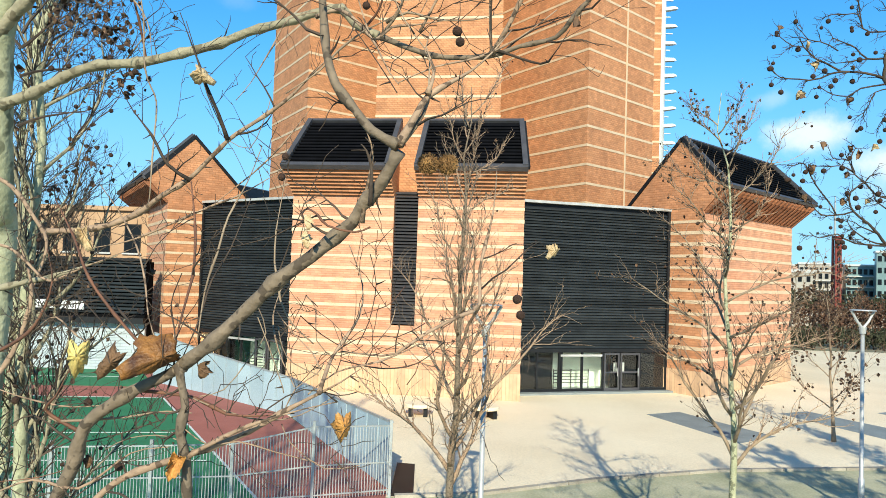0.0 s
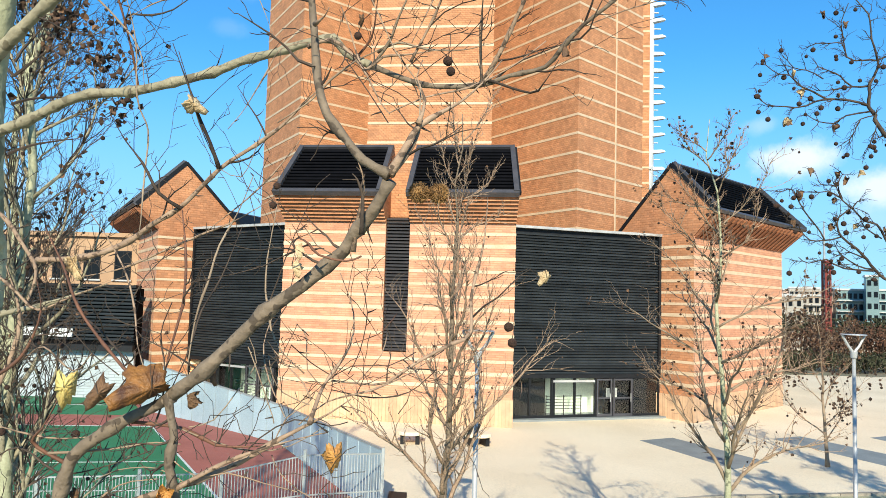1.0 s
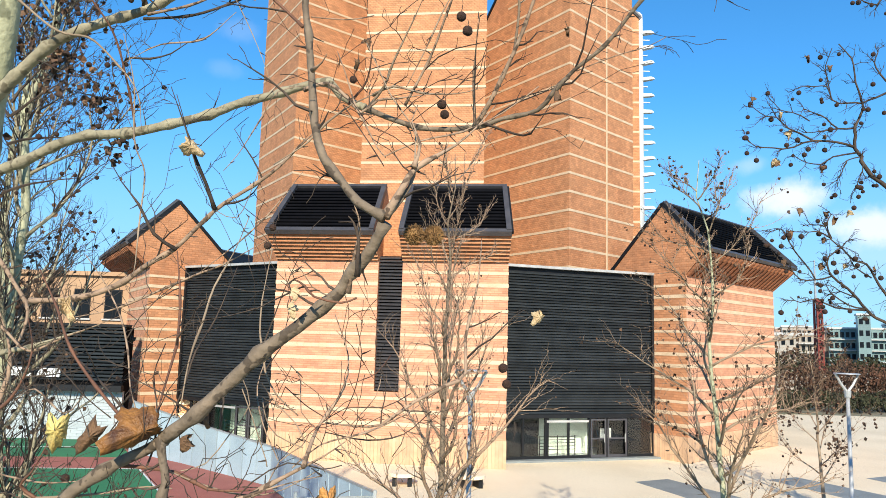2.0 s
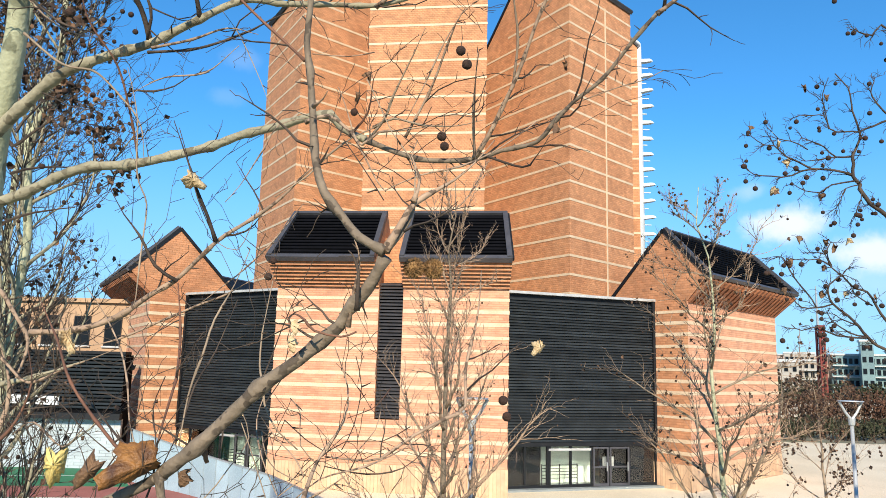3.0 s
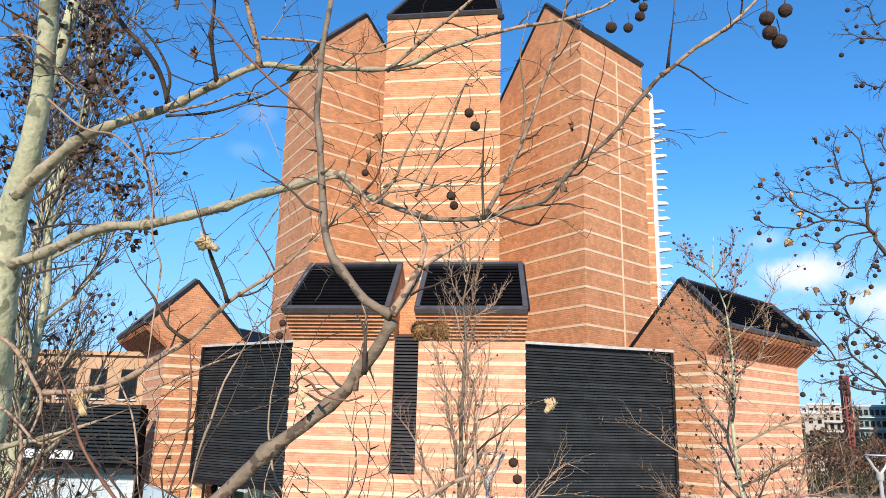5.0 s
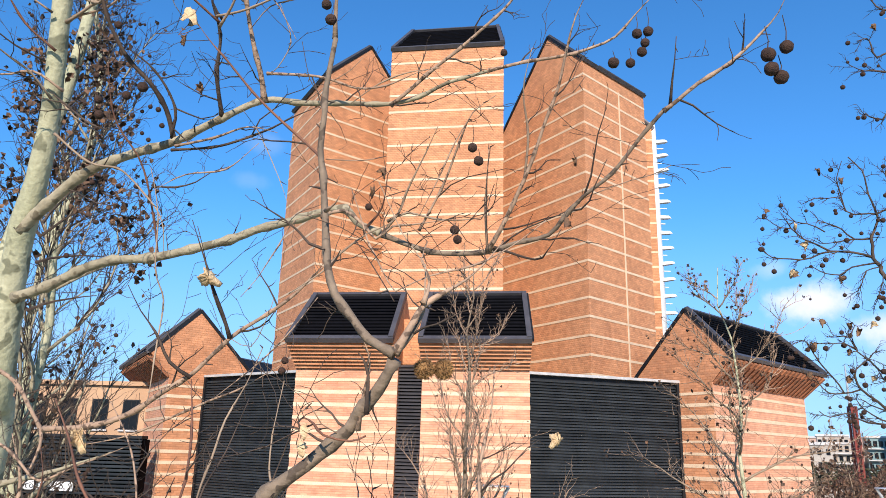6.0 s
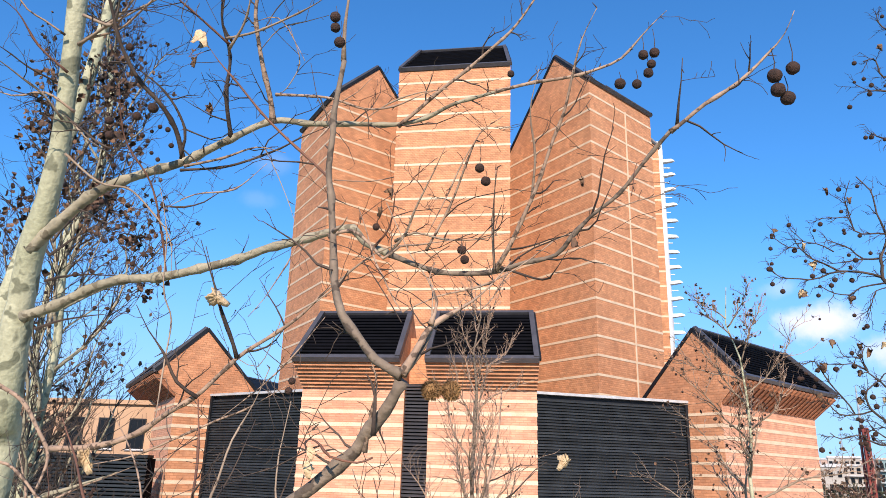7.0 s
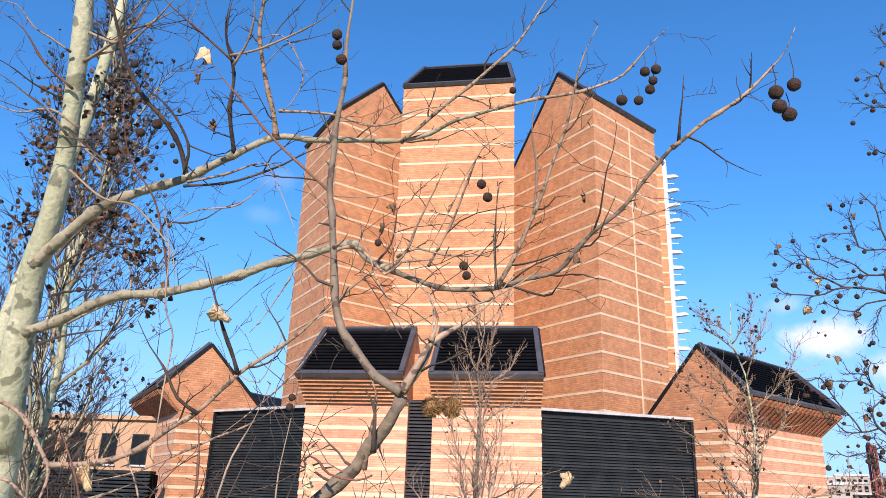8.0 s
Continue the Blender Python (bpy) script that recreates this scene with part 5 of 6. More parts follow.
limb("limb", [(-1.67, 2.65, 6.76, 0.0052), (-1.57, 2.61, 6.68, 0.0046), (-1.47, 2.58, 6.59, 0.0041), (-1.35, 2.54, 6.52, 0.0036), (-1.24, 2.50, 6.50, 0.0030)], M_PALETWIG)
FRUIT = [(-0.27, 1.32, 6.31, 0.0118), (-0.27, 1.33, 6.29, 0.0112), (-0.26, 1.34, 6.26, 0.0124), (0.07, 2.08, 6.29, 0.0152), (0.09, 2.09, 6.25, 0.0161), (0.02, 2.25, 6.07, 0.0158), (0.03, 2.26, 6.04, 0.0149), (0.18, 2.25, 6.73, 0.0131), (0.57, 2.27, 6.71, 0.0202), (0.63, 2.27, 6.71, 0.0172), (0.65, 2.24, 6.81, 0.0182), (0.69, 2.24, 6.82, 0.0182), (0.68, 2.25, 6.78, 0.0162), (0.67, 2.26, 6.75, 0.0182), (0.91, 1.83, 6.49, 0.0212), (0.96, 1.82, 6.51, 0.0196), (0.92, 1.84, 6.45, 0.0212), (0.95, 1.85, 6.43, 0.0212), (0.19, 1.85, 5.25, 0.0122), (0.20, 1.85, 5.21, 0.0122), (-0.52, 2.29, 5.60, 0.0125), (-0.27, 2.27, 6.15, 0.0125), (-1.13, 2.35, 6.62, 0.0199), (-1.19, 2.36, 6.59, 0.0168)]
FRUIT += [(-1.29, 2.38, 6.52, 0.0168), (-1.29, 2.36, 6.57, 0.0157), (-1.22, 2.28, 6.83, 0.0147), (-0.77, 1.61, 5.00, 0.0093), (-0.93, 1.61, 5.00, 0.0087), (-0.70, 1.62, 4.86, 0.0099), (-0.35, 1.57, 5.55, 0.0081)]
LEAVES = [(-0.631, 1.83, 5.798, 0.052, 0, -1.10), (0.460, 3.00, 5.424, 0.056, 0, 0.70), (-0.752, 1.51, 5.112, 0.074, 1, 0.10), (-0.558, 1.47, 5.120, 0.100, 2, 1.15), (-0.655, 1.45, 5.109, 0.115, 4, 0.55), (-0.186, 1.46, 4.997, 0.058, 3, 0.00), (-0.53, 1.50, 4.91, 0.053, 3), (-0.262, 1.35, 5.40, 0.028, 0), (-0.50, 1.51, 5.10, 0.058, 4), (-0.46, 1.56, 5.15, 0.063, 4), (-0.94, 2.27, 6.88, 0.071, 0), (-0.98, 2.30, 6.80, 0.071, 4), (-0.93, 2.40, 6.64, 0.077, 4), (-0.28, 1.42, 5.37, 0.033, 0), (-0.90, 1.82, 5.38, 0.053, 0), (-0.76, 1.62, 4.87, 0.042, 4), (0.35, 2.06, 6.05, 0.055, 4), (0.38, 2.00, 6.22, 0.044, 4), (-0.26, 2.30, 6.22, 0.066, 4), (-0.22, 2.28, 6.28, 0.054, 4)]
tw = part("fine_twig", near_twigs.make("fine_twig", M_TWIG), plane_tree)
tagged(tw, "short kinked twigs and buds", kind="stuff")
for i, (x, y, z, r) in enumerate(FRUIT):
    hang_ball(plane_tree, (x, y, z), r, i, 2.5 + (i % 4))
for i, (x, y, z, s, c, *tilt) in enumerate(LEAVES):
    g = Geo()
    leaf_shape(g, rng, (x, y, z), s * (1.5 if c != 4 else 0.95), 0.85 if c == 4 else 0.5, (0.35, tilt[0], 0.9 if c == 2 else 0.35) if tilt else None)
    leaf = part("leaf", g.make("leaf", LEAF[c], True), plane_tree, ("tan dry leaf", "yellow dry leaf", "rust-brown curled leaf", "orange dry leaf", "dark brown shrivelled leaf")[c])
    g = Geo()
    add_twig(g, twig_path(rng, (x, y, z), (rng.uniform(-0.4, 0.4), 0.1, 1), s * 0.7, 0.0015, 0, 0.2))
    part("stalk", g.make("stalk", M_TWIG), leaf)
for x in (-0.037, 0.002):
    g, rnd = Geo(), random.Random(int(1000 * x) + 99)
    bm = bmesh.new()
    bmesh.ops.create_icosphere(bm, subdivisions=2, radius=0.017)
    g.add([v.co for v in bm.verts], [[v.index for v in f.verts] for f in bm.faces])
    bm.free()
    for _ in range(700):
        d = Vector((rnd.gauss(0, 1), rnd.gauss(0, 1), rnd.gauss(0, 1))).normalized()
        e = d * 0.0215 + Vector((rnd.uniform(-1, 1), rnd.uniform(-1, 1), rnd.uniform(-1, 1))) * 0.0025
        g.tube([d * 0.014, e], [0.001, 0.0004], 3)
    part("seed_head", g.make("seed_head", M_FUZZ), plane_tree, "bursting fuzzy seed head", Matrix.Translation((x, 1.45, 5.526)))


def wild_tree(label, base, height, r0, seed, limbs, start, reach, lift, twigs, balls, leaves, mats, lean=(0, 0), ball_r=0.018, leaf_size=0.07, group="", stout=1.0):
    """A bare young tree: tapered trunk, limbs that sweep upwards, twigs on twigs, hanging balls, last dry leaves."""
    rnd = random.Random(seed)
    tree = tagged(new("tree"), label, "tree", group)
    tree.matrix_basis = pose(*base)
    tp = [Vector((lean[0] * t + rnd.uniform(-1, 1) * 0.012 * height * t, lean[1] * t + rnd.uniform(-1, 1) * 0.012 * height * t, height * t)) for t in (i / 14 for i in range(15))]
    tr = [max(r0 * (1 - 0.93 * (i / 14) ** 0.9), 0.004) * (1.25 if i == 0 else 1) for i in range(15)]
    part("trunk", Geo().tube(tp, tr, 10).make("trunk", mats[0], True), tree)
    tg, lg, tips = Geo(), Geo(), []
    for i in range(limbs):
        t = start + (0.96 - start) * ((i + rnd.random() * 0.7) / limbs)
        k = min(13, int(t * 14))
        at = tp[k].lerp(tp[k + 1], t * 14 - k)
        a = i * 2.4 + rnd.uniform(-0.4, 0.4)
        ln = reach * (1.05 - 0.75 * t) * rnd.uniform(0.75, 1.2)
        way = Vector((math.cos(a), math.sin(a), lift * rnd.uniform(0.6, 1.3)))
        path = twig_path(rnd, at, way, ln, max(tr[k] * 0.45, 0.009) * stout, -0.07 * lift, 0.26, 9)
        part("limb", Geo().tube([p for p, _ in path], [r for _, r in path], 6).make("limb", mats[1], True), tree)
        for j in range(2, len(path)):
            for _ in range(twigs):
                q, r = path[j]
                w = (path[j][0] - path[j - 1][0]).normalized() + Vector((rnd.uniform(-1, 1), rnd.uniform(-1, 1), rnd.uniform(-0.5, 1.0))) * 0.9
                sub = twig_path(rnd, q, w, ln * rnd.uniform(0.16, 0.42), max(r * 0.5, 0.0052 * stout), -0.04, 0.3, 5)
                add_twig(tg, sub, 3)
                for q2, r2 in sub[1:]:
                    if rnd.random() < 0.7:
                        s2 = twig_path(rnd, q2, w + Vector((rnd.uniform(-1, 1), rnd.uniform(-1, 1), rnd.uniform(-0.6, 1))), ln * rnd.uniform(0.05, 0.16), max(r2 * 0.6, 0.0034 * stout), -0.03, 0.35, 3)
                        add_twig(tg, s2, 3)
                        tips.append(s2[-1][0])
                tips.append(sub[-1][0])
    part("fine_twig", tg.make("fine_twig", mats[2]), tree)["kind"] = "stuff"
    for i in range(balls):
        p = rnd.choice(tips)
        hang_ball(tree, p - Vector((rnd.uniform(-.02, .02), 0, ball_r * 3.5)), ball_r * rnd.uniform(0.85, 1.1), i, 3.5)
    for _ in range(leaves):
        p = rnd.choice(tips)
        small_leaf(lg, rnd, p + Vector((rnd.gauss(0, .03), rnd.gauss(0, .03), rnd.gauss(0, .03))), leaf_size * rnd.uniform(0.5, 1.2))
    if leaves:
        part("dry_leaves", lg.make("dry_leaves", mats[3]), tree)["kind"] = "stuff"
    return tree


wild_tree("slender leafless young tree with upswept limbs on the plaza edge", (0.21, 12.0, 0), 8.5, 0.085, 3, 30, 0.21, 2.5, 1.0, 2, 30, 90, (M_BOUGH, M_LIMB, M_LIMB, M_DRY), (0.12, 0), group="plaza trees", ball_r=0.016, stout=1.5)
wild_tree("slender pale-barked young tree with few seed balls", (4.92, 12.0, 0), 8.5, 0.075, 5, 28, 0.26, 2.5, 0.8, 2, 130, 320, (M_BARK, M_PALETWIG, M_LIMB, M_DRY), (-0.35, 0), group="plaza trees", ball_r=0.019, leaf_size=0.085, stout=1.5)
wild_tree("small many-branched leafless tree beside a paving strip", (13.8, 25.6, 0), 5.6, 0.07, 11, 15, 0.14, 3.0, 1.0, 2, 140, 420, (M_PALETWIG, M_LIMB, M_LIMB, M_DRY), (-0.3, 0), group="plaza trees", ball_r=0.04, leaf_size=0.16)
wild_tree("tall thin tree hung with shrivelled brown leaves", (-4.05, 7.1, 0), 13.0, 0.085, 21, 54, 0.16, 2.2, 1.5, 3, 130, 380, (M_BARK, M_PALEBOUGH, M_TWIG, M_DRY), (0.1, 0), leaf_size=0.085, ball_r=0.022)
wild_tree("tall thin tree with pale stems and dry leaves", (-5.6, 9.4, 0), 12.0, 0.09, 33, 40, 0.14, 2.6, 1.4, 3, 110, 480, (M_BARK, M_PALEBOUGH, M_TWIG, M_DRY), (0.2, 0), leaf_size=0.10, ball_r=0.022)
# unseen trees added beside the balcony, leafy enough to shade the verge and plaza
for i, (x, y, h) in enumerate(((10.4, 6.6, 9.0), (13.6, 8.8, 9.5), (8.0, 3.2, 10.0))):
    wild_tree("unseen tree with dry leaves added to shade the grass verge", (x, y, 0), h, 0.11, 60 + i, 34, 0.22, 2.6, 0.9, 3, 30, (4500, 4500, 700)[i], (M_BARK, M_TWIG, M_TWIG, M_DRY), group="street trees", leaf_size=0.14)

# the tree whose hanging boughs reach in from beside the balcony
side_tree = tagged(new("tree"), "plane tree with drooping boughs full of seed balls", "tree")
side_tw, side_leaf, side_tips = Geo(), Geo(), []
part("trunk", Geo().tube([(4.5, 5.55, 0), (4.45, 5.5, 3), (4.32, 5.5, 5.6), (4.35, 5.5, 8), (4.4, 5.5, 11)], [0.15, 0.12, 0.10, 0.07, 0.03], 12).make("trunk", M_BARK, True), side_tree)


def spray(pts):
    path = smooth_path(pts, 0.06)
    for p in path:
        s = noise.noise_vector(Vector(p[:3]) * 6) * 0.02
        p[0], p[1], p[2] = p[0] + s.x, p[1] + s.y, p[2] + s.z
    part("limb", Geo().tube([p[:3] for p in path], [p[3] for p in path], 6).make("limb", M_TWIG, True), side_tree)
    for i in range(2, len(path), 2):
        if path[i][0] > 3.95:
            continue
        q = Vector(path[i][:3])
        d = (q - Vector(path[i - 1][:3])).normalized()
        for _ in range(2):
            w = d + Vector((rng.uniform(-0.8, 0.6), rng.uniform(-0.6, 0.6), rng.uniform(-0.9, 0.8)))
            t1 = twig_path(rng, q, w, rng.uniform(0.05, 0.17), 0.0034, 0.03, 0.4)
            add_twig(side_tw, t1)
            side_tips.append(t1[-1][0])
            for p, r in t1[1:]:
                t2 = twig_path(rng, p, w + Vector((rng.uniform(-1, 1), rng.uniform(-1, 1), rng.uniform(-1, 0.8))), rng.uniform(0.03, 0.08), 0.0022, 0.05, 0.45, 3)
                add_twig(side_tw, t2)
                side_tips.append(t2[-1][0])


spray([(4.33, 5.50, 6.00, 0.0208), (3.42, 5.46, 6.68, 0.0160), (3.34, 5.46, 6.83, 0.0147), (3.30, 5.46, 6.90, 0.0133), (3.30, 5.45, 7.01, 0.0120), (3.29, 5.45, 7.07, 0.0107), (3.36, 5.45, 7.20, 0.0093), (3.37, 5.45, 7.26, 0.0080), (3.32, 5.44, 7.43, 0.0067), (3.28, 5.44, 7.63, 0.0053), (3.19, 5.44, 7.75, 0.0040)])
spray([(3.31, 5.46, 6.91, 0.0100), (3.15, 5.46, 6.95, 0.0088), (2.97, 5.45, 6.95, 0.0077), (2.81, 5.45, 6.90, 0.0065), (2.64, 5.45, 6.88, 0.0053), (2.50, 5.44, 6.89, 0.0042), (2.45, 5.44, 6.94, 0.0030)])
spray([(2.97, 5.46, 6.95, 0.0080), (2.86, 5.46, 7.01, 0.0070), (2.77, 5.45, 7.04, 0.0060), (2.67, 5.45, 7.14, 0.0050), (2.59, 5.44, 7.14, 0.0040), (2.49, 5.44, 7.20, 0.0030)])
spray([(3.29, 5.46, 7.07, 0.0080), (3.16, 5.46, 7.07, 0.0067), (3.07, 5.45, 7.14, 0.0055), (2.98, 5.45, 7.18, 0.0043), (2.89, 5.44, 7.21, 0.0030)])
spray([(3.16, 5.46, 7.07, 0.0060), (3.03, 5.45, 7.03, 0.0045), (2.91, 5.44, 7.01, 0.0030)])
spray([(3.30, 5.46, 6.86, 0.0070), (3.13, 5.46, 6.82, 0.0060), (3.01, 5.45, 6.77, 0.0050), (2.89, 5.45, 6.77, 0.0040), (2.81, 5.44, 6.83, 0.0030)])
spray([(3.33, 5.46, 6.83, 0.0050), (3.22, 5.45, 6.79, 0.0043), (3.18, 5.45, 6.70, 0.0037), (3.13, 5.44, 6.64, 0.0030)])
spray([(3.34, 5.46, 6.80, 0.0050), (3.34, 5.45, 6.71, 0.0040), (3.28, 5.44, 6.60, 0.0030)])
spray([(3.38, 5.46, 7.26, 0.0070), (3.24, 5.46, 7.27, 0.0062), (3.12, 5.45, 7.29, 0.0054), (3.09, 5.45, 7.38, 0.0046), (3.00, 5.44, 7.39, 0.0038), (2.87, 5.44, 7.38, 0.0030)])
spray([(3.12, 5.46, 7.29, 0.0050), (3.09, 5.45, 7.47, 0.0043), (3.08, 5.45, 7.57, 0.0037), (3.13, 5.44, 7.71, 0.0030)])
spray([(2.94, 5.46, 7.11, 0.0050), (2.81, 5.45, 7.18, 0.0043), (2.71, 5.45, 7.20, 0.0037), (2.65, 5.44, 7.25, 0.0030)])
spray([(4.33, 5.50, 6.90, 0.0156), (3.95, 5.46, 7.47, 0.0120), (3.64, 5.45, 7.39, 0.0100), (3.48, 5.45, 7.32, 0.0080), (3.37, 5.44, 7.26, 0.0060)])
spray([(3.64, 5.46, 7.39, 0.0080), (3.51, 5.45, 7.50, 0.0067), (3.48, 5.45, 7.61, 0.0053), (3.50, 5.44, 7.69, 0.0040)])
spray([(4.29, 5.50, 5.30, 0.0156), (3.60, 5.46, 5.50, 0.0120), (3.33, 5.46, 5.64, 0.0110), (3.26, 5.46, 5.73, 0.0100), (3.18, 5.45, 5.80, 0.0090), (3.07, 5.45, 5.90, 0.0080), (3.03, 5.45, 5.97, 0.0070), (3.04, 5.45, 6.04, 0.0060), (3.13, 5.44, 6.11, 0.0050), (3.18, 5.44, 6.16, 0.0040)])
spray([(3.08, 5.46, 5.90, 0.0070), (2.93, 5.46, 5.85, 0.0060), (2.83, 5.45, 5.86, 0.0050), (2.76, 5.45, 5.93, 0.0040), (2.70, 5.44, 5.96, 0.0030)])
spray([(4.30, 5.50, 5.70, 0.0143), (3.62, 5.46, 5.67, 0.0110), (3.47, 5.46, 5.78, 0.0100), (3.40, 5.46, 5.88, 0.0090), (3.33, 5.45, 5.99, 0.0080), (3.24, 5.45, 6.01, 0.0070), (3.15, 5.45, 6.09, 0.0060), (3.06, 5.45, 6.17, 0.0050), (3.02, 5.44, 6.27, 0.0040), (2.91, 5.44, 6.28, 0.0030)])
spray([(3.07, 5.46, 6.18, 0.0060), (2.98, 5.45, 6.23, 0.0050), (2.91, 5.45, 6.22, 0.0040), (2.79, 5.44, 6.22, 0.0030)])
spray([(3.07, 5.46, 6.19, 0.0050), (3.04, 5.45, 6.29, 0.0040), (3.06, 5.44, 6.37, 0.0030)])
spray([(3.37, 5.46, 5.88, 0.0060), (3.25, 5.45, 5.96, 0.0045), (3.20, 5.44, 6.03, 0.0030)])
spray([(3.30, 5.46, 5.66, 0.0070), (3.18, 5.45, 5.68, 0.0057), (3.07, 5.45, 5.75, 0.0043), (3.02, 5.44, 5.81, 0.0030)])
spray([(3.30, 5.46, 5.65, 0.0080), (3.09, 5.46, 5.66, 0.0067), (2.94, 5.45, 5.71, 0.0055), (2.82, 5.45, 5.69, 0.0043), (2.73, 5.44, 5.73, 0.0030)])
spray([(2.94, 5.46, 5.85, 0.0060), (2.80, 5.46, 6.09, 0.0053), (2.73, 5.45, 6.19, 0.0045), (2.69, 5.45, 6.24, 0.0037), (2.63, 5.44, 6.23, 0.0030)])
spray([(3.26, 5.46, 5.73, 0.0060), (3.13, 5.45, 5.77, 0.0045), (3.09, 5.44, 5.80, 0.0030)])
spray([(4.30, 5.50, 7.60, 0.0130), (3.73, 5.46, 8.45, 0.0100), (3.53, 5.45, 8.54, 0.0077), (3.42, 5.45, 8.53, 0.0053), (3.33, 5.44, 8.57, 0.0030)])
spray([(4.30, 5.50, 7.80, 0.0117), (3.77, 5.46, 8.67, 0.0090), (3.55, 5.46, 8.66, 0.0075), (3.52, 5.45, 8.77, 0.0060), (3.49, 5.45, 8.84, 0.0045), (3.39, 5.44, 8.81, 0.0030)])
spray([(4.30, 5.50, 8.20, 0.0130), (3.86, 5.46, 9.04, 0.0100), (3.67, 5.45, 9.11, 0.0077), (3.60, 5.45, 9.20, 0.0053), (3.58, 5.44, 9.27, 0.0030)])
spray([(4.30, 5.50, 7.20, 0.0117), (3.70, 5.46, 8.11, 0.0090), (3.52, 5.45, 8.10, 0.0070), (3.42, 5.45, 8.11, 0.0050), (3.38, 5.44, 8.14, 0.0030)])
part("fine_twig", side_tw.make("fine_twig", M_TWIG), side_tree)["kind"] = "stuff"
for i in range(125):
    p = rng.choice(side_tips)
    hang_ball(side_tree, p - Vector((rng.uniform(-0.02, 0.02), 0, 0.06)), rng.uniform(0.013, 0.021), i, 2.4)
for i in range(26):
    g = Geo()
    leaf_shape(g, rng, rng.choice(side_tips), rng.uniform(0.06, 0.12), 0.9)
    part("leaf", g.make("leaf", LEAF[rng.choice((0, 4, 4, 4))], True), side_tree)

# clumps of withered leaves caught behind the near trunk
clump_tree = tagged(new("tree"), "tree top with dense clumps of withered brown leaves", "tree")
part("trunk", Geo().tube([(-3.6, 5.2, 0), (-3.5, 5.1, 3), (-3.3, 5.0, 6), (-2.95, 5.0, 8.2), (-2.75, 5.0, 10.5)], [0.12, 0.10, 0.075, 0.05, 0.02], 10).make("trunk", M_BARK, True), clump_tree)
g, lg = Geo(), Geo()
for cx, cz, n, spread in ((-3.22, 8.10, 26, 0.15), (-2.92, 8.25, 50, 0.17), (-2.66, 8.15, 60, 0.17), (-3.16, 7.72, 62, 0.17), (-2.72, 7.80, 50, 0.15), (-2.80, 7.25, 44, 0.17), (-2.60, 7.15, 36, 0.16), (-3.30, 7.15, 30, 0.16), (-2.35, 6.95, 26, 0.14), (-2.25, 6.6, 20, 0.12)):
    hub = Vector((cx, 5.0, cz))
    add_twig(g, twig_path(rng, (-2.98, 5.0, cz - 0.35), hub - Vector((-2.98, 5.0, cz - 0.35)), 0.5, 0.012, 0, 0.15), 5)
    for _ in range(14):
        add_twig(g, twig_path(rng, hub, (rng.uniform(-1, 1), rng.uniform(-1, 1), rng.uniform(-1, 1)), 0.32, 0.004, 0, 0.35), 3)
    for _ in range(int(n * 1.6)):
        small_leaf(lg, rng, hub + Vector((rng.gauss(0, spread * 0.6), rng.gauss(0, spread * 0.6), rng.gauss(0, spread * 0.75))), rng.uniform(0.03, 0.085))
part("fine_twig", g.make("fine_twig", M_TWIG), clump_tree)["kind"] = "stuff"
for i in range(22):
    hang_ball(clump_tree, (rng.uniform(-2.75, -2.15), 4.9 + rng.uniform(-0.1, 0.1), rng.uniform(6.6, 8.0)), rng.uniform(0.016, 0.022), i, 2.2)
part("dry_leaves", lg.make("dry_leaves", M_DRY), clump_tree)["kind"] = "stuff"


# ---- beside the court: parish centre, low house, blue parapet, fence ----
centre = tagged(new("parish_centre"), "low parish building with black slatted fascia and white brick wall", "building")
centre.matrix_basis = pose(-15.15, 37.0, 0)
part("body", Geo().box((-24, 0.75, 0), (-0.15, 1.5, 5.6)).make("body", M_DARK), centre)
fascia = part("fascia", Geo().box((-24, 0.22, 2.5), (0, 0.74, 5.7)).make("fascia", M_DARK), centre, "black slatted fascia")
for i in range(15):
    part("slat", Geo().beam((-24, 0.12, 3.0 + i * 0.182), (0, 0.12, 3.0 + i * 0.182), 0.14, 0.05, (0, -0.6, 1)).make("slat", M_SLAT), fascia)
part("fascia_edge", Geo().box((-24, -0.02, 2.42), (0.03, 0.30, 2.72)).make("fascia_edge", M_METAL), fascia)
part("fascia_cap", Geo().box((-24, -0.02, 5.62), (0.03, 0.75, 5.76)).make("fascia_cap", M_METAL), fascia)
wall = part("white_wall", Geo().box((-24, 0.55, 0), (-0.1, 0.75, 2.42)).make("white_wall", M_COPING), centre, "white glazed brick wall")
brick = Geo().box((0, 0, 0), (0.585, 0.05, 0.135)).make("brick", M_WHITE)
for r in range(16):
    for c in range(18):
        part("brick", brick, wall, "", pose(-0.7 - c * 0.6 - 0.3 * (r % 2), 0.52, 0.02 + r * 0.15))
rest = Geo()
for r in range(16):
    for c in range(18, 38):
        rest.box((-0.7 - c * 0.6 - 0.3 * (r % 2), 0.52, 0.02 + r * 0.15), (-0.7 - c * 0.6 - 0.3 * (r % 2) + 0.585, 0.57, 0.155 + r * 0.15))
part("bricks", rest.make("bricks", M_WHITE), wall)["kind"] = "stuff"
for x in (-7.6, -3.9):
    part("downpipe", Geo().tube([(x, 0.42, 0), (x, 0.42, 2.45)], [0.05, 0.05], 8).make("downpipe", M_METAL), centre)

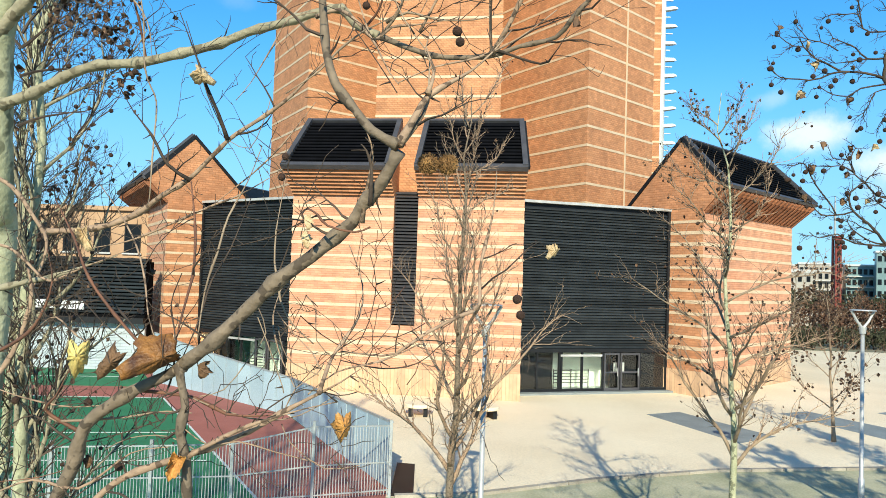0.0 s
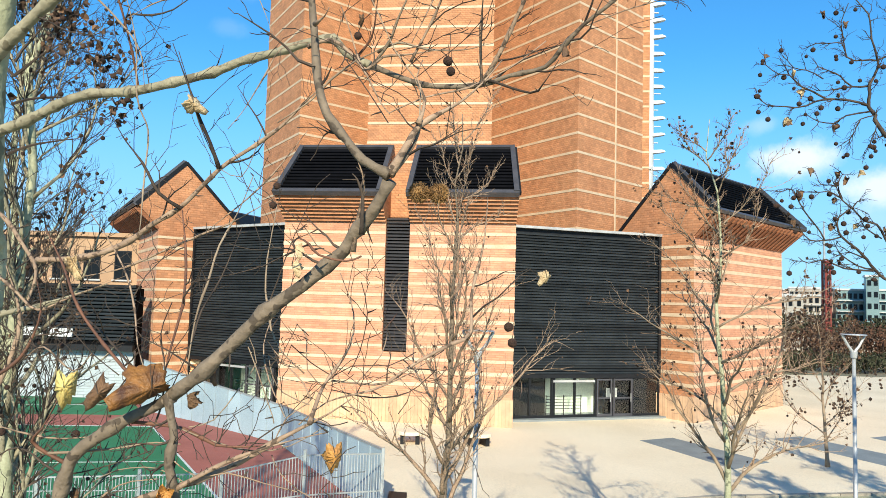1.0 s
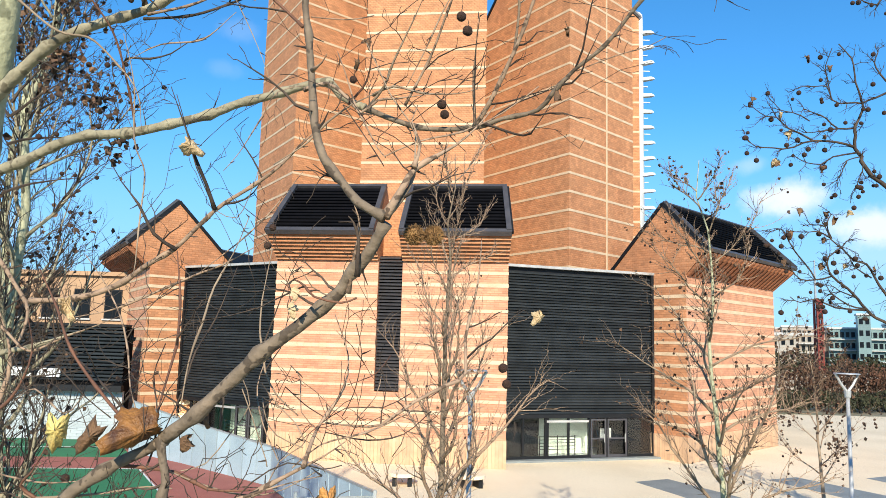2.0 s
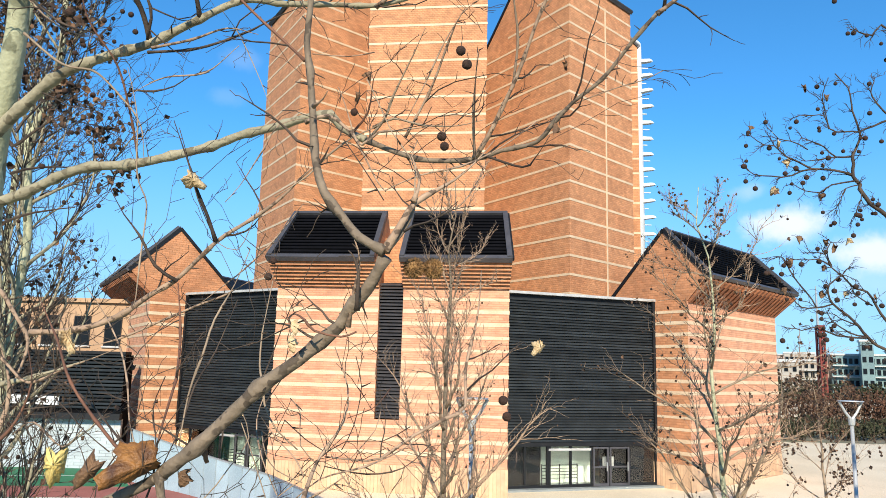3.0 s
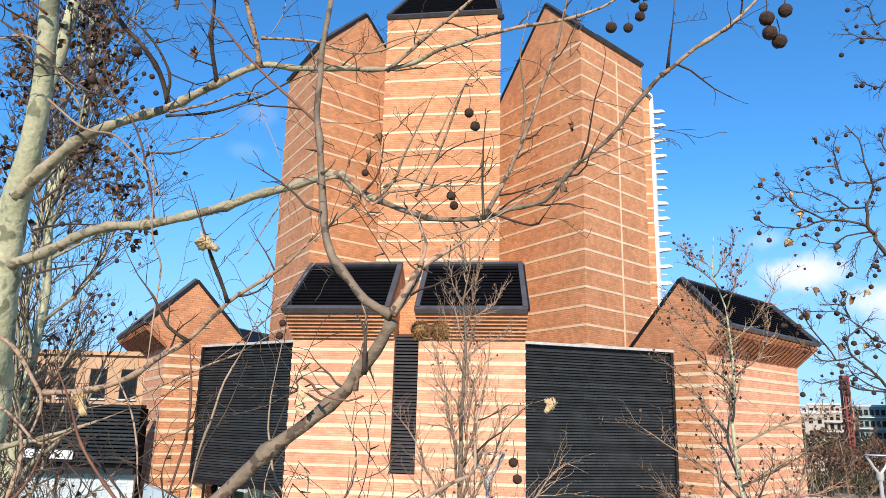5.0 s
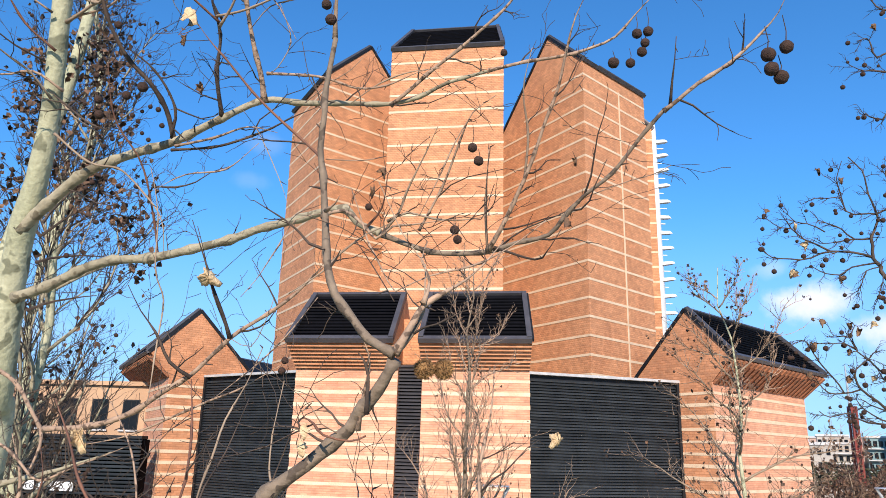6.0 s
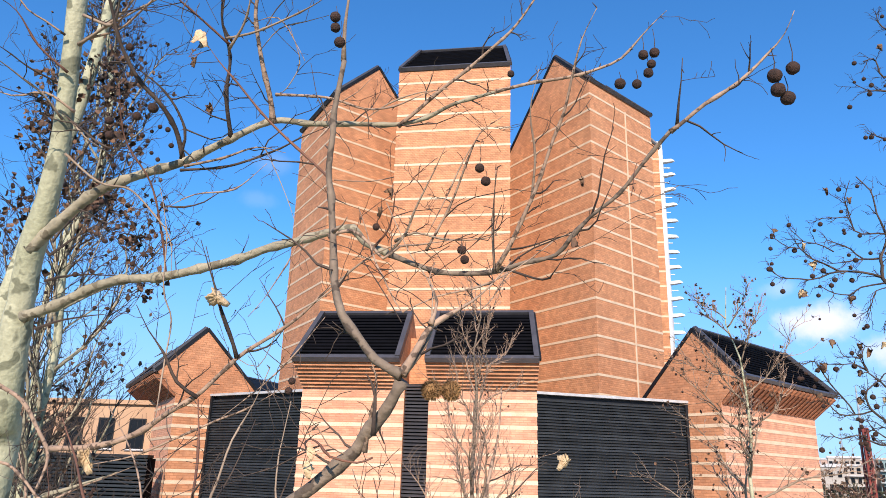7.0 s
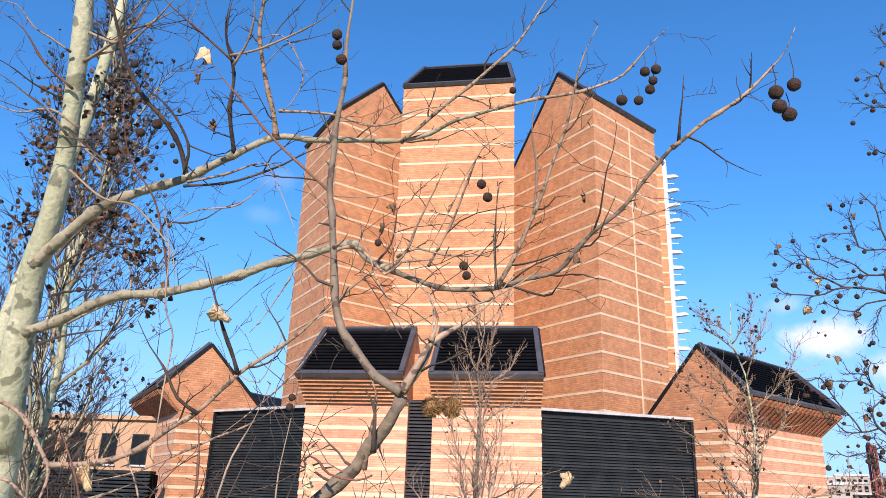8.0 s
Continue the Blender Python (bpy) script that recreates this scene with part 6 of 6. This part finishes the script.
sign = tagged(new("sign"), "long white sign board with dark lettering on the fascia", "sign")
sign.matrix_basis = pose(-18.15, 36.92, 3.08, 0, 0.9, 0)
part("board", Geo().box((-5.2, 0, 0), (0, 0.06, 0.42)).make("board", material("sign_white", (0.78, 0.78, 0.76), 0.5, (0.68, 0.68, 0.66), 2, 0.05, 40)), sign)
font = bpy.data.curves.new("lettering", "FONT")
font.body, font.size, font.extrude, font.align_x = "Santo Volto", 0.44, 0.008, "RIGHT"
font.space_character = 1.25
text_ob = bpy.data.objects.new("lettering", font)
scene.collection.objects.link(text_ob)
letters = bpy.data.meshes.new_from_object(text_ob.evaluated_get(bpy.context.evaluated_depsgraph_get()))
bpy.data.objects.remove(text_ob)
letters.materials.clear()
letters.materials.append(M_METAL)
part("lettering", letters, sign, "dark letters", pose(-0.45, -0.004, 0.075, 90, 0, 0))

house = tagged(new("house"), "low ochre house with tall dark windows and flat roof", "building")
house.matrix_basis = pose(-18.3, 44, 0)
part("wall", Geo().box((-26, 0, 0), (0.6, 8, 8.7)).make("wall", M_PLASTER), house)
part("roof", Geo().box((-26.2, -0.25, 8.7), (0.8, 8.2, 8.95)).make("roof", M_PLASTER), house, "ochre flat roof edge")
for x in (-0.55, -2.4, -4.25, -6.1, -7.95, -9.8, -11.65, -13.5):
    w = part("window", Geo().box((x - 0.5, -0.05, 6.15), (x + 0.5, 0.05, 7.9)).make("window", M_METAL), house)
    part("pane", Geo().box((x - 0.44, -0.07, 6.22), (x - 0.02, -0.045, 7.83)).make("pane", M_PANE), w)
    part("pane", Geo().box((x + 0.02, -0.07, 6.22), (x + 0.44, -0.045, 7.83)).make("pane", M_PANE), w)
    part("sill", Geo().box((x - 0.58, -0.14, 6.06), (x + 0.58, 0.05, 6.15)).make("sill", M_COPING), w)

parapet = tagged(new("parapet"), "pale blue panelled parapet along the ramp", "parapet")
way = [(-13.4, 34.2, 2.25), (-10.2, 31.6, 1.75), (-5.5, 27.2, 1.35), (-3.4, 22.8, 1.5), (-1.15, 18.3, 1.62)]
for (x0, y0, h0), (x1, y1, h1) in zip(way, way[1:]):
    n = max(2, round(math.hypot(x1 - x0, y1 - y0) / 0.9))
    for i in range(n):
        a, b = i / n + 0.006, (i + 1) / n - 0.006
        p, q = (x0 + (x1 - x0) * a, y0 + (y1 - y0) * a), (x0 + (x1 - x0) * b, y0 + (y1 - y0) * b)
        d = Vector((q[0] - p[0], q[1] - p[1])).normalized() * 0.03
        o = [(p[0] - d.y, p[1] + d.x), (q[0] - d.y, q[1] + d.x), (q[0] + d.y, q[1] - d.x), (p[0] + d.y, p[1] - d.x)]
        ha, hb = h0 + (h1 - h0) * a, h0 + (h1 - h0) * b
        v = [(*c, 0.0) for c in o] + [(*o[0], ha), (*o[1], hb), (*o[2], hb), (*o[3], ha)]
        part("panel", mesh("panel", v, [(0, 1, 2, 3), (4, 5, 6, 7), (0, 1, 5, 4), (1, 2, 6, 5), (2, 3, 7, 6), (3, 0, 4, 7)], M_PANEL), parapet)
    part("top_rail", Geo().beam((x0, y0, h0 + 0.03), (x1, y1, h1 + 0.03), 0.07, 0.05).make("top_rail", M_STEEL), parapet)

fence = tagged(new("fence"), "galvanised bar fence round the sports court", "fence")
line = [(-1.12, 17.6), (-2.85, 16.9), (-4.6, 16.5), (-6.3, 16.2), (-8.35, 15.9), (-10.4, 15.6), (-12.4, 15.3)]
top = [1.72, 1.78, 1.42, 1.40, 1.38, 1.38, 1.38]
bar = Geo().box((-0.008, -0.008, 0.05), (0.008, 0.008, 1.0)).make("bar", M_STEEL)
for (x0, y0), (x1, y1), h0, h1 in zip(line, line[1:], top, top[1:]):
    part("post", Geo().box((x0 - 0.035, y0 - 0.035, 0), (x0 + 0.035, y0 + 0.035, h0 + 0.12)).make("post", M_STEEL), fence)
    for z in (0.12, 0.5, 1.0):
        part("rail", Geo().beam((x0, y0, h0 * z - 0.02), (x1, y1, h1 * z - 0.02), 0.025, 0.03).make("rail", M_STEEL), fence)
    n = round(math.hypot(x1 - x0, y1 - y0) / 0.068)
    for i in range(1, n):
        t = i / n
        part("bar", bar, fence, "", pose(x0 + (x1 - x0) * t, y0 + (y1 - y0) * t, 0) @ Matrix.Diagonal((1, 1, h0 + (h1 - h0) * t, 1)))
part("post", Geo().box((line[-1][0] - 0.035, line[-1][1] - 0.035, 0), (line[-1][0] + 0.035, line[-1][1] + 0.035, 1.5)).make("post", M_STEEL), fence)

sheet("grating", [(-1.1, 17.65), (-0.55, 17.7), (-0.62, 20.6), (-1.12, 20.7)], 0.05, M_METAL, "dark drain grating beside the parapet", "grating", 0.05)


def line_mark(a, b, w=0.07):
    a, b = Vector(a), Vector(b)
    d = (b - a).normalized() * w / 2
    sheet("court_line", [(a.x - d.y, a.y + d.x), (b.x - d.y, b.y + d.x), (b.x + d.y, b.y - d.x), (a.x + d.y, a.y - d.x)], 0.018, M_LINE, "painted white court line", "line", 0.006)


line_mark((-11.25, 29.9), (-4.2, 17.2))
line_mark((-11.25, 29.9), (-30, 28.4))
line_mark((-8.1, 23.8), (-26, 21.0))
line_mark((-6.4, 20.4), (-22, 18.4))
line_mark((-14.6, 35.4), (-30, 33.4))

# ---- plaza furniture ----
street_lamp = tagged(new("street_lamp"), "slim white lamp post with an open V-shaped head", "street lamp", "plaza lamps")
M_LAMP = material("lamp_paint", (0.50, 0.50, 0.50), 0.45, (0.42, 0.42, 0.42), 3, 0.05, 60, 0.3)
part("pole", Geo().tube([(0, 0, 0), (0, 0, 0.9), (0, 0, 0.92), (0, 0, 4.4)], [0.07, 0.07, 0.048, 0.042], 12).make("pole", M_LAMP, True), street_lamp)
part("collar", Geo().tube([(0, 0, 4.30), (0, 0, 4.46)], [0.07, 0.085], 12).make("collar", M_LAMP), street_lamp)
for a in (-1, 1):
    part("arm", Geo().tube([(0, 0, 4.42), (a * 0.14, 0, 4.6), (a * 0.27, 0, 4.84)], [0.035, 0.03, 0.03], 8).make("arm", M_LAMP), street_lamp)
part("head", Geo().tube([(0, 0, 4.845), (0, 0, 4.865)], [0.29, 0.28], 24).make("head", M_LAMP), street_lamp, "flat round reflector")
part("base_plate", Geo().tube([(0, 0, 0), (0, 0, 0.03)], [0.16, 0.16], 16).make("base_plate", M_STEEL), street_lamp)
street_lamp.matrix_basis = pose(9.98, 17.3, -0.02)
copy_thing(street_lamp, pose(0.79, 13.0, -0.02))

bench = tagged(new("bench"), "low pale concrete seat on dark feet", "bench", "plaza seats")
part("seat", Geo().tube([(0, 0, 0.34), (0, 0, 0.36), (0, 0, 0.46), (0, 0, 0.48)], [0.50, 0.54, 0.54, 0.50], 24).make("seat", M_PLAZA), bench)
for a in (-1, 1):
    part("foot", Geo().box((a * 0.28 - 0.08, -0.3, 0), (a * 0.28 + 0.08, 0.3, 0.35)).make("foot", M_METAL), bench)
bench.matrix_basis = pose(-0.78, 27.9, 0.01)
copy_thing(bench, pose(1.76, 27.8, 0.01, 0, 0, 20))
kerb = [(-1.0, 17.6), (1.0, 18.0), (4.2, 19.6), (8.0, 21.0), (14, 22.0), (40, 23.5)]
M_KERB = material("kerb_stone", (0.40, 0.35, 0.28), 0.85, (0.30, 0.26, 0.21), 2, 0.3, 40, random_tint=0.15)
kerb_line = tagged(new("kerb"), "stone kerb along the plaza edge", "kerb", kind="structure")
for (x0, y0), (x1, y1) in zip(kerb, kerb[1:]):
    n = max(1, round(math.hypot(x1 - x0, y1 - y0) / 1.0))
    for i in range(n):
        a, b = (i + 0.01) / n, (i + 0.99) / n
        part("kerb_stone", Geo().beam((x0 + (x1 - x0) * a, y0 + (y1 - y0) * a, 0.03), (x0 + (x1 - x0) * b, y0 + (y1 - y0) * b, 0.03), 0.16, 0.10).make("kerb_stone", M_KERB), kerb_line)

# ---- the steel chimney behind the church ----
chimney = tagged(new("chimney"), "tall white steel chimney with a spiral of fins", "chimney")
chimney.matrix_basis = pose(26.2, 90, 0)
M_CHIM = material("white_steel", (0.74, 0.75, 0.75), 0.5, (0.62, 0.63, 0.64), 0.5, 0.1, 20)
part("shaft", Geo().tube([(0, 0, 0), (0, 0, 47.5), (0, 0, 48.4), (0, 0, 48.8)], [0.75, 0.68, 0.62, 0.3], 20).make("shaft", M_CHIM, True), chimney)
fin = Geo().add([(0.5, -0.4, 0), (1.8, -0.3, 0.1), (2.15, 0, 0.18), (1.8, 0.3, 0.1), (0.5, 0.4, 0), (0.5, -0.4, 0.42), (1.7, -0.3, 0.45), (2.0, 0, 0.42), (1.7, 0.3, 0.45), (0.5, 0.4, 0.42)],
                [(0, 1, 2, 3, 4), (9, 8, 7, 6, 5), (0, 1, 6, 5), (1, 2, 7, 6), (2, 3, 8, 7), (3, 4, 9, 8), (4, 0, 5, 9)]).make("fin", M_CHIM)
for i in range(22):
    part("fin", fin, chimney, "", pose(0, 0, 1.6 + i * 2.1, 0, 0, -12 + 16 * math.sin(i * 0.9)))
    part("bracket", Geo().box((0.5, -0.08, 0.9 + i * 2.1), (1.25 + 0.3 * (i % 2), 0.08, 1.0 + i * 2.1)).make("bracket", M_STEEL), chimney, "thin steel bracket")

# ---- the distance ----
def block(label, x, y, w, d, h, storeys, mat, bays, balcony=False):
    """A far apartment or office block with floors of windows."""
    b = tagged(new("apartment_building"), label, "building", "far buildings")
    b.matrix_basis = pose(x, y, 0, 0, 0, -25)
    part("wall", Geo().box((-w / 2, 0, 0), (w / 2, d, h)).make("wall", mat), b)
    part("roof", Geo().box((-w / 2 - 0.3, -0.3, h), (w / 2 + 0.3, d + 0.3, h + 0.5)).make("roof", M_COPING), b)
    pane = Geo().box((-0.45, -0.12, 0), (0.45, 0.05, 1.45)).make("window", M_PANE)
    for s in range(storeys):
        z = h * (s + 0.25) / storeys
        for c in range(bays):
            part("window", pane, b, "", pose(-w / 2 + w * (c + 0.5) / bays, 0, z))
        if balcony:
            part("balcony", Geo().box((-w / 2, -1.3, z - 0.7), (w / 2, 0, z - 0.45)).make("balcony", M_COPING), b)
    return b


M_TEAL = material("teal_cladding", (0.19, 0.28, 0.28), 0.4, (0.14, 0.21, 0.22), 0.2, 0.05, 5)
M_CREAM = material("cream_render", (0.42, 0.38, 0.33), 0.85, (0.32, 0.28, 0.24), 0.1, 0.1, 5)
M_ROSE = material("rose_render", (0.52, 0.36, 0.29), 0.85, (0.44, 0.30, 0.24), 0.1, 0.1, 5)
block("cream apartment block far off with rows of windows", 101, 205, 17, 12, 10.2, 4, M_CREAM, 11, True)
block("pinkish apartment block far off", 118, 228, 16, 12, 12.5, 4, M_ROSE, 10)
block("small pale block with a set-back top floor far off", 109, 214, 8, 9, 12.6, 4, M_CREAM, 6)
block("grey-green stair tower beside the offices", 116, 192, 3, 5, 15.5, 5, M_TEAL, 2)
block("pale apartment block far off", 92, 190, 8, 10, 9.5, 3, M_CREAM, 4)
block("teal glass office block with white floor bands", 121, 198, 20, 14, 12.0, 4, M_TEAL, 15, True)
block("teal glass office block with white floor bands", 144, 207, 20, 14, 14.0, 5, M_TEAL, 15, True)
block("rose apartment block beyond the church", -120, 240, 30, 12, 14, 4, M_ROSE, 12)
block("cream apartment block beyond the church", -78, 260, 30, 12, 13, 4, M_CREAM, 12)

pylon = tagged(new("pylon"), "tall red steel lattice column of a former works", "pylon")
pylon.matrix_basis = pose(70.2, 130, 0)
M_PYLON = material("red_steel", (0.22, 0.032, 0.02), 0.6, (0.15, 0.024, 0.017), 0.6, 0.1, 10)
for x in (-0.42, 0.42):
    for y in (-0.5, 0.5):
        part("leg", Geo().box((x - 0.15, y - 0.18, 0), (x + 0.15, y + 0.18, 14.4)).make("leg", M_PYLON), pylon)
for i in range(11):
    part("brace", Geo().beam((-0.42, -0.5, i * 1.3 + 0.3), (0.42, -0.5, i * 1.3 + 1.2), 0.2, 0.2).box((-0.55, -0.65, i * 1.3 + 1.2), (0.55, 0.65, i * 1.3 + 1.36)).make("brace", M_PYLON), pylon)
part("cap", Geo().box((-0.6, -0.6, 14.4), (0.6, 0.6, 14.9)).make("cap", M_PYLON), pylon)
part("mast", Geo().tube([(-0.35, 0, 14.9), (-0.35, 0, 19), (-0.35, 0, 22)], [0.22, 0.18, 0.1], 8).make("mast", M_STEEL), pylon, "thin grey mast")


def hedge(label, x0, x1, y, h, n, seed, mat, leaf):
    rnd = random.Random(seed)
    g = Geo()
    tg = Geo()
    for i in range(n):
        x = rnd.uniform(x0, x1)
        yy = y + rnd.uniform(-2.5, 2.5) + (x - x0) * 0.12
        hh = h * rnd.uniform(0.5, 1.0) * (0.8 + 0.3 * noise.noise(Vector((x * 0.25, yy, 0))))
        tg.tube([(x, yy, 0), (x + rnd.uniform(-.3, .3), yy, hh)], [0.07, 0.02], 4)
        for _ in range(52):
            t = rnd.random() ** 0.6
            small_leaf(g, rnd, (x + rnd.gauss(0, 0.6), yy + rnd.gauss(0, 0.6), hh * t + 0.15), leaf * rnd.uniform(0.5, 1.4))
    hd = tagged(new("hedge"), label, "hedge")
    part("foliage", g.make("foliage", mat), hd)["kind"] = "stuff"
    part("stem", tg.make("stem", M_TWIG), hd)["kind"] = "stuff"


M_HEDGE = material("winter_hedge", (0.05, 0.055, 0.025), 0.9, (0.035, 0.035, 0.02), 0.6, 0.2, 10, island=0.5)
M_RUST = material("rusty_scrub", (0.13, 0.06, 0.035), 0.9, (0.08, 0.045, 0.03), 0.6, 0.2, 10, island=0.5)
hedge("dark winter shrubs beyond the plaza", 26, 110, 66, 2.3, 520, 2, M_HEDGE, 0.26)
hedge("rust-brown leafless scrub beyond the shrubs", 36, 95, 82, 5.2, 320, 4, M_RUST, 0.32)
hedge("dark evergreen belt in the distance", -150, 170, 118, 6.0, 700, 6, M_HEDGE, 0.6)
low_wall = tagged(new("wall_boundary"), "pale boundary wall beyond the shrubs", "wall", kind="structure")
low_wall.data = None
part("wall_body", Geo().box((28, 100, 0), (120, 100.4, 2.2)).make("wall_body", M_CREAM), low_wall)
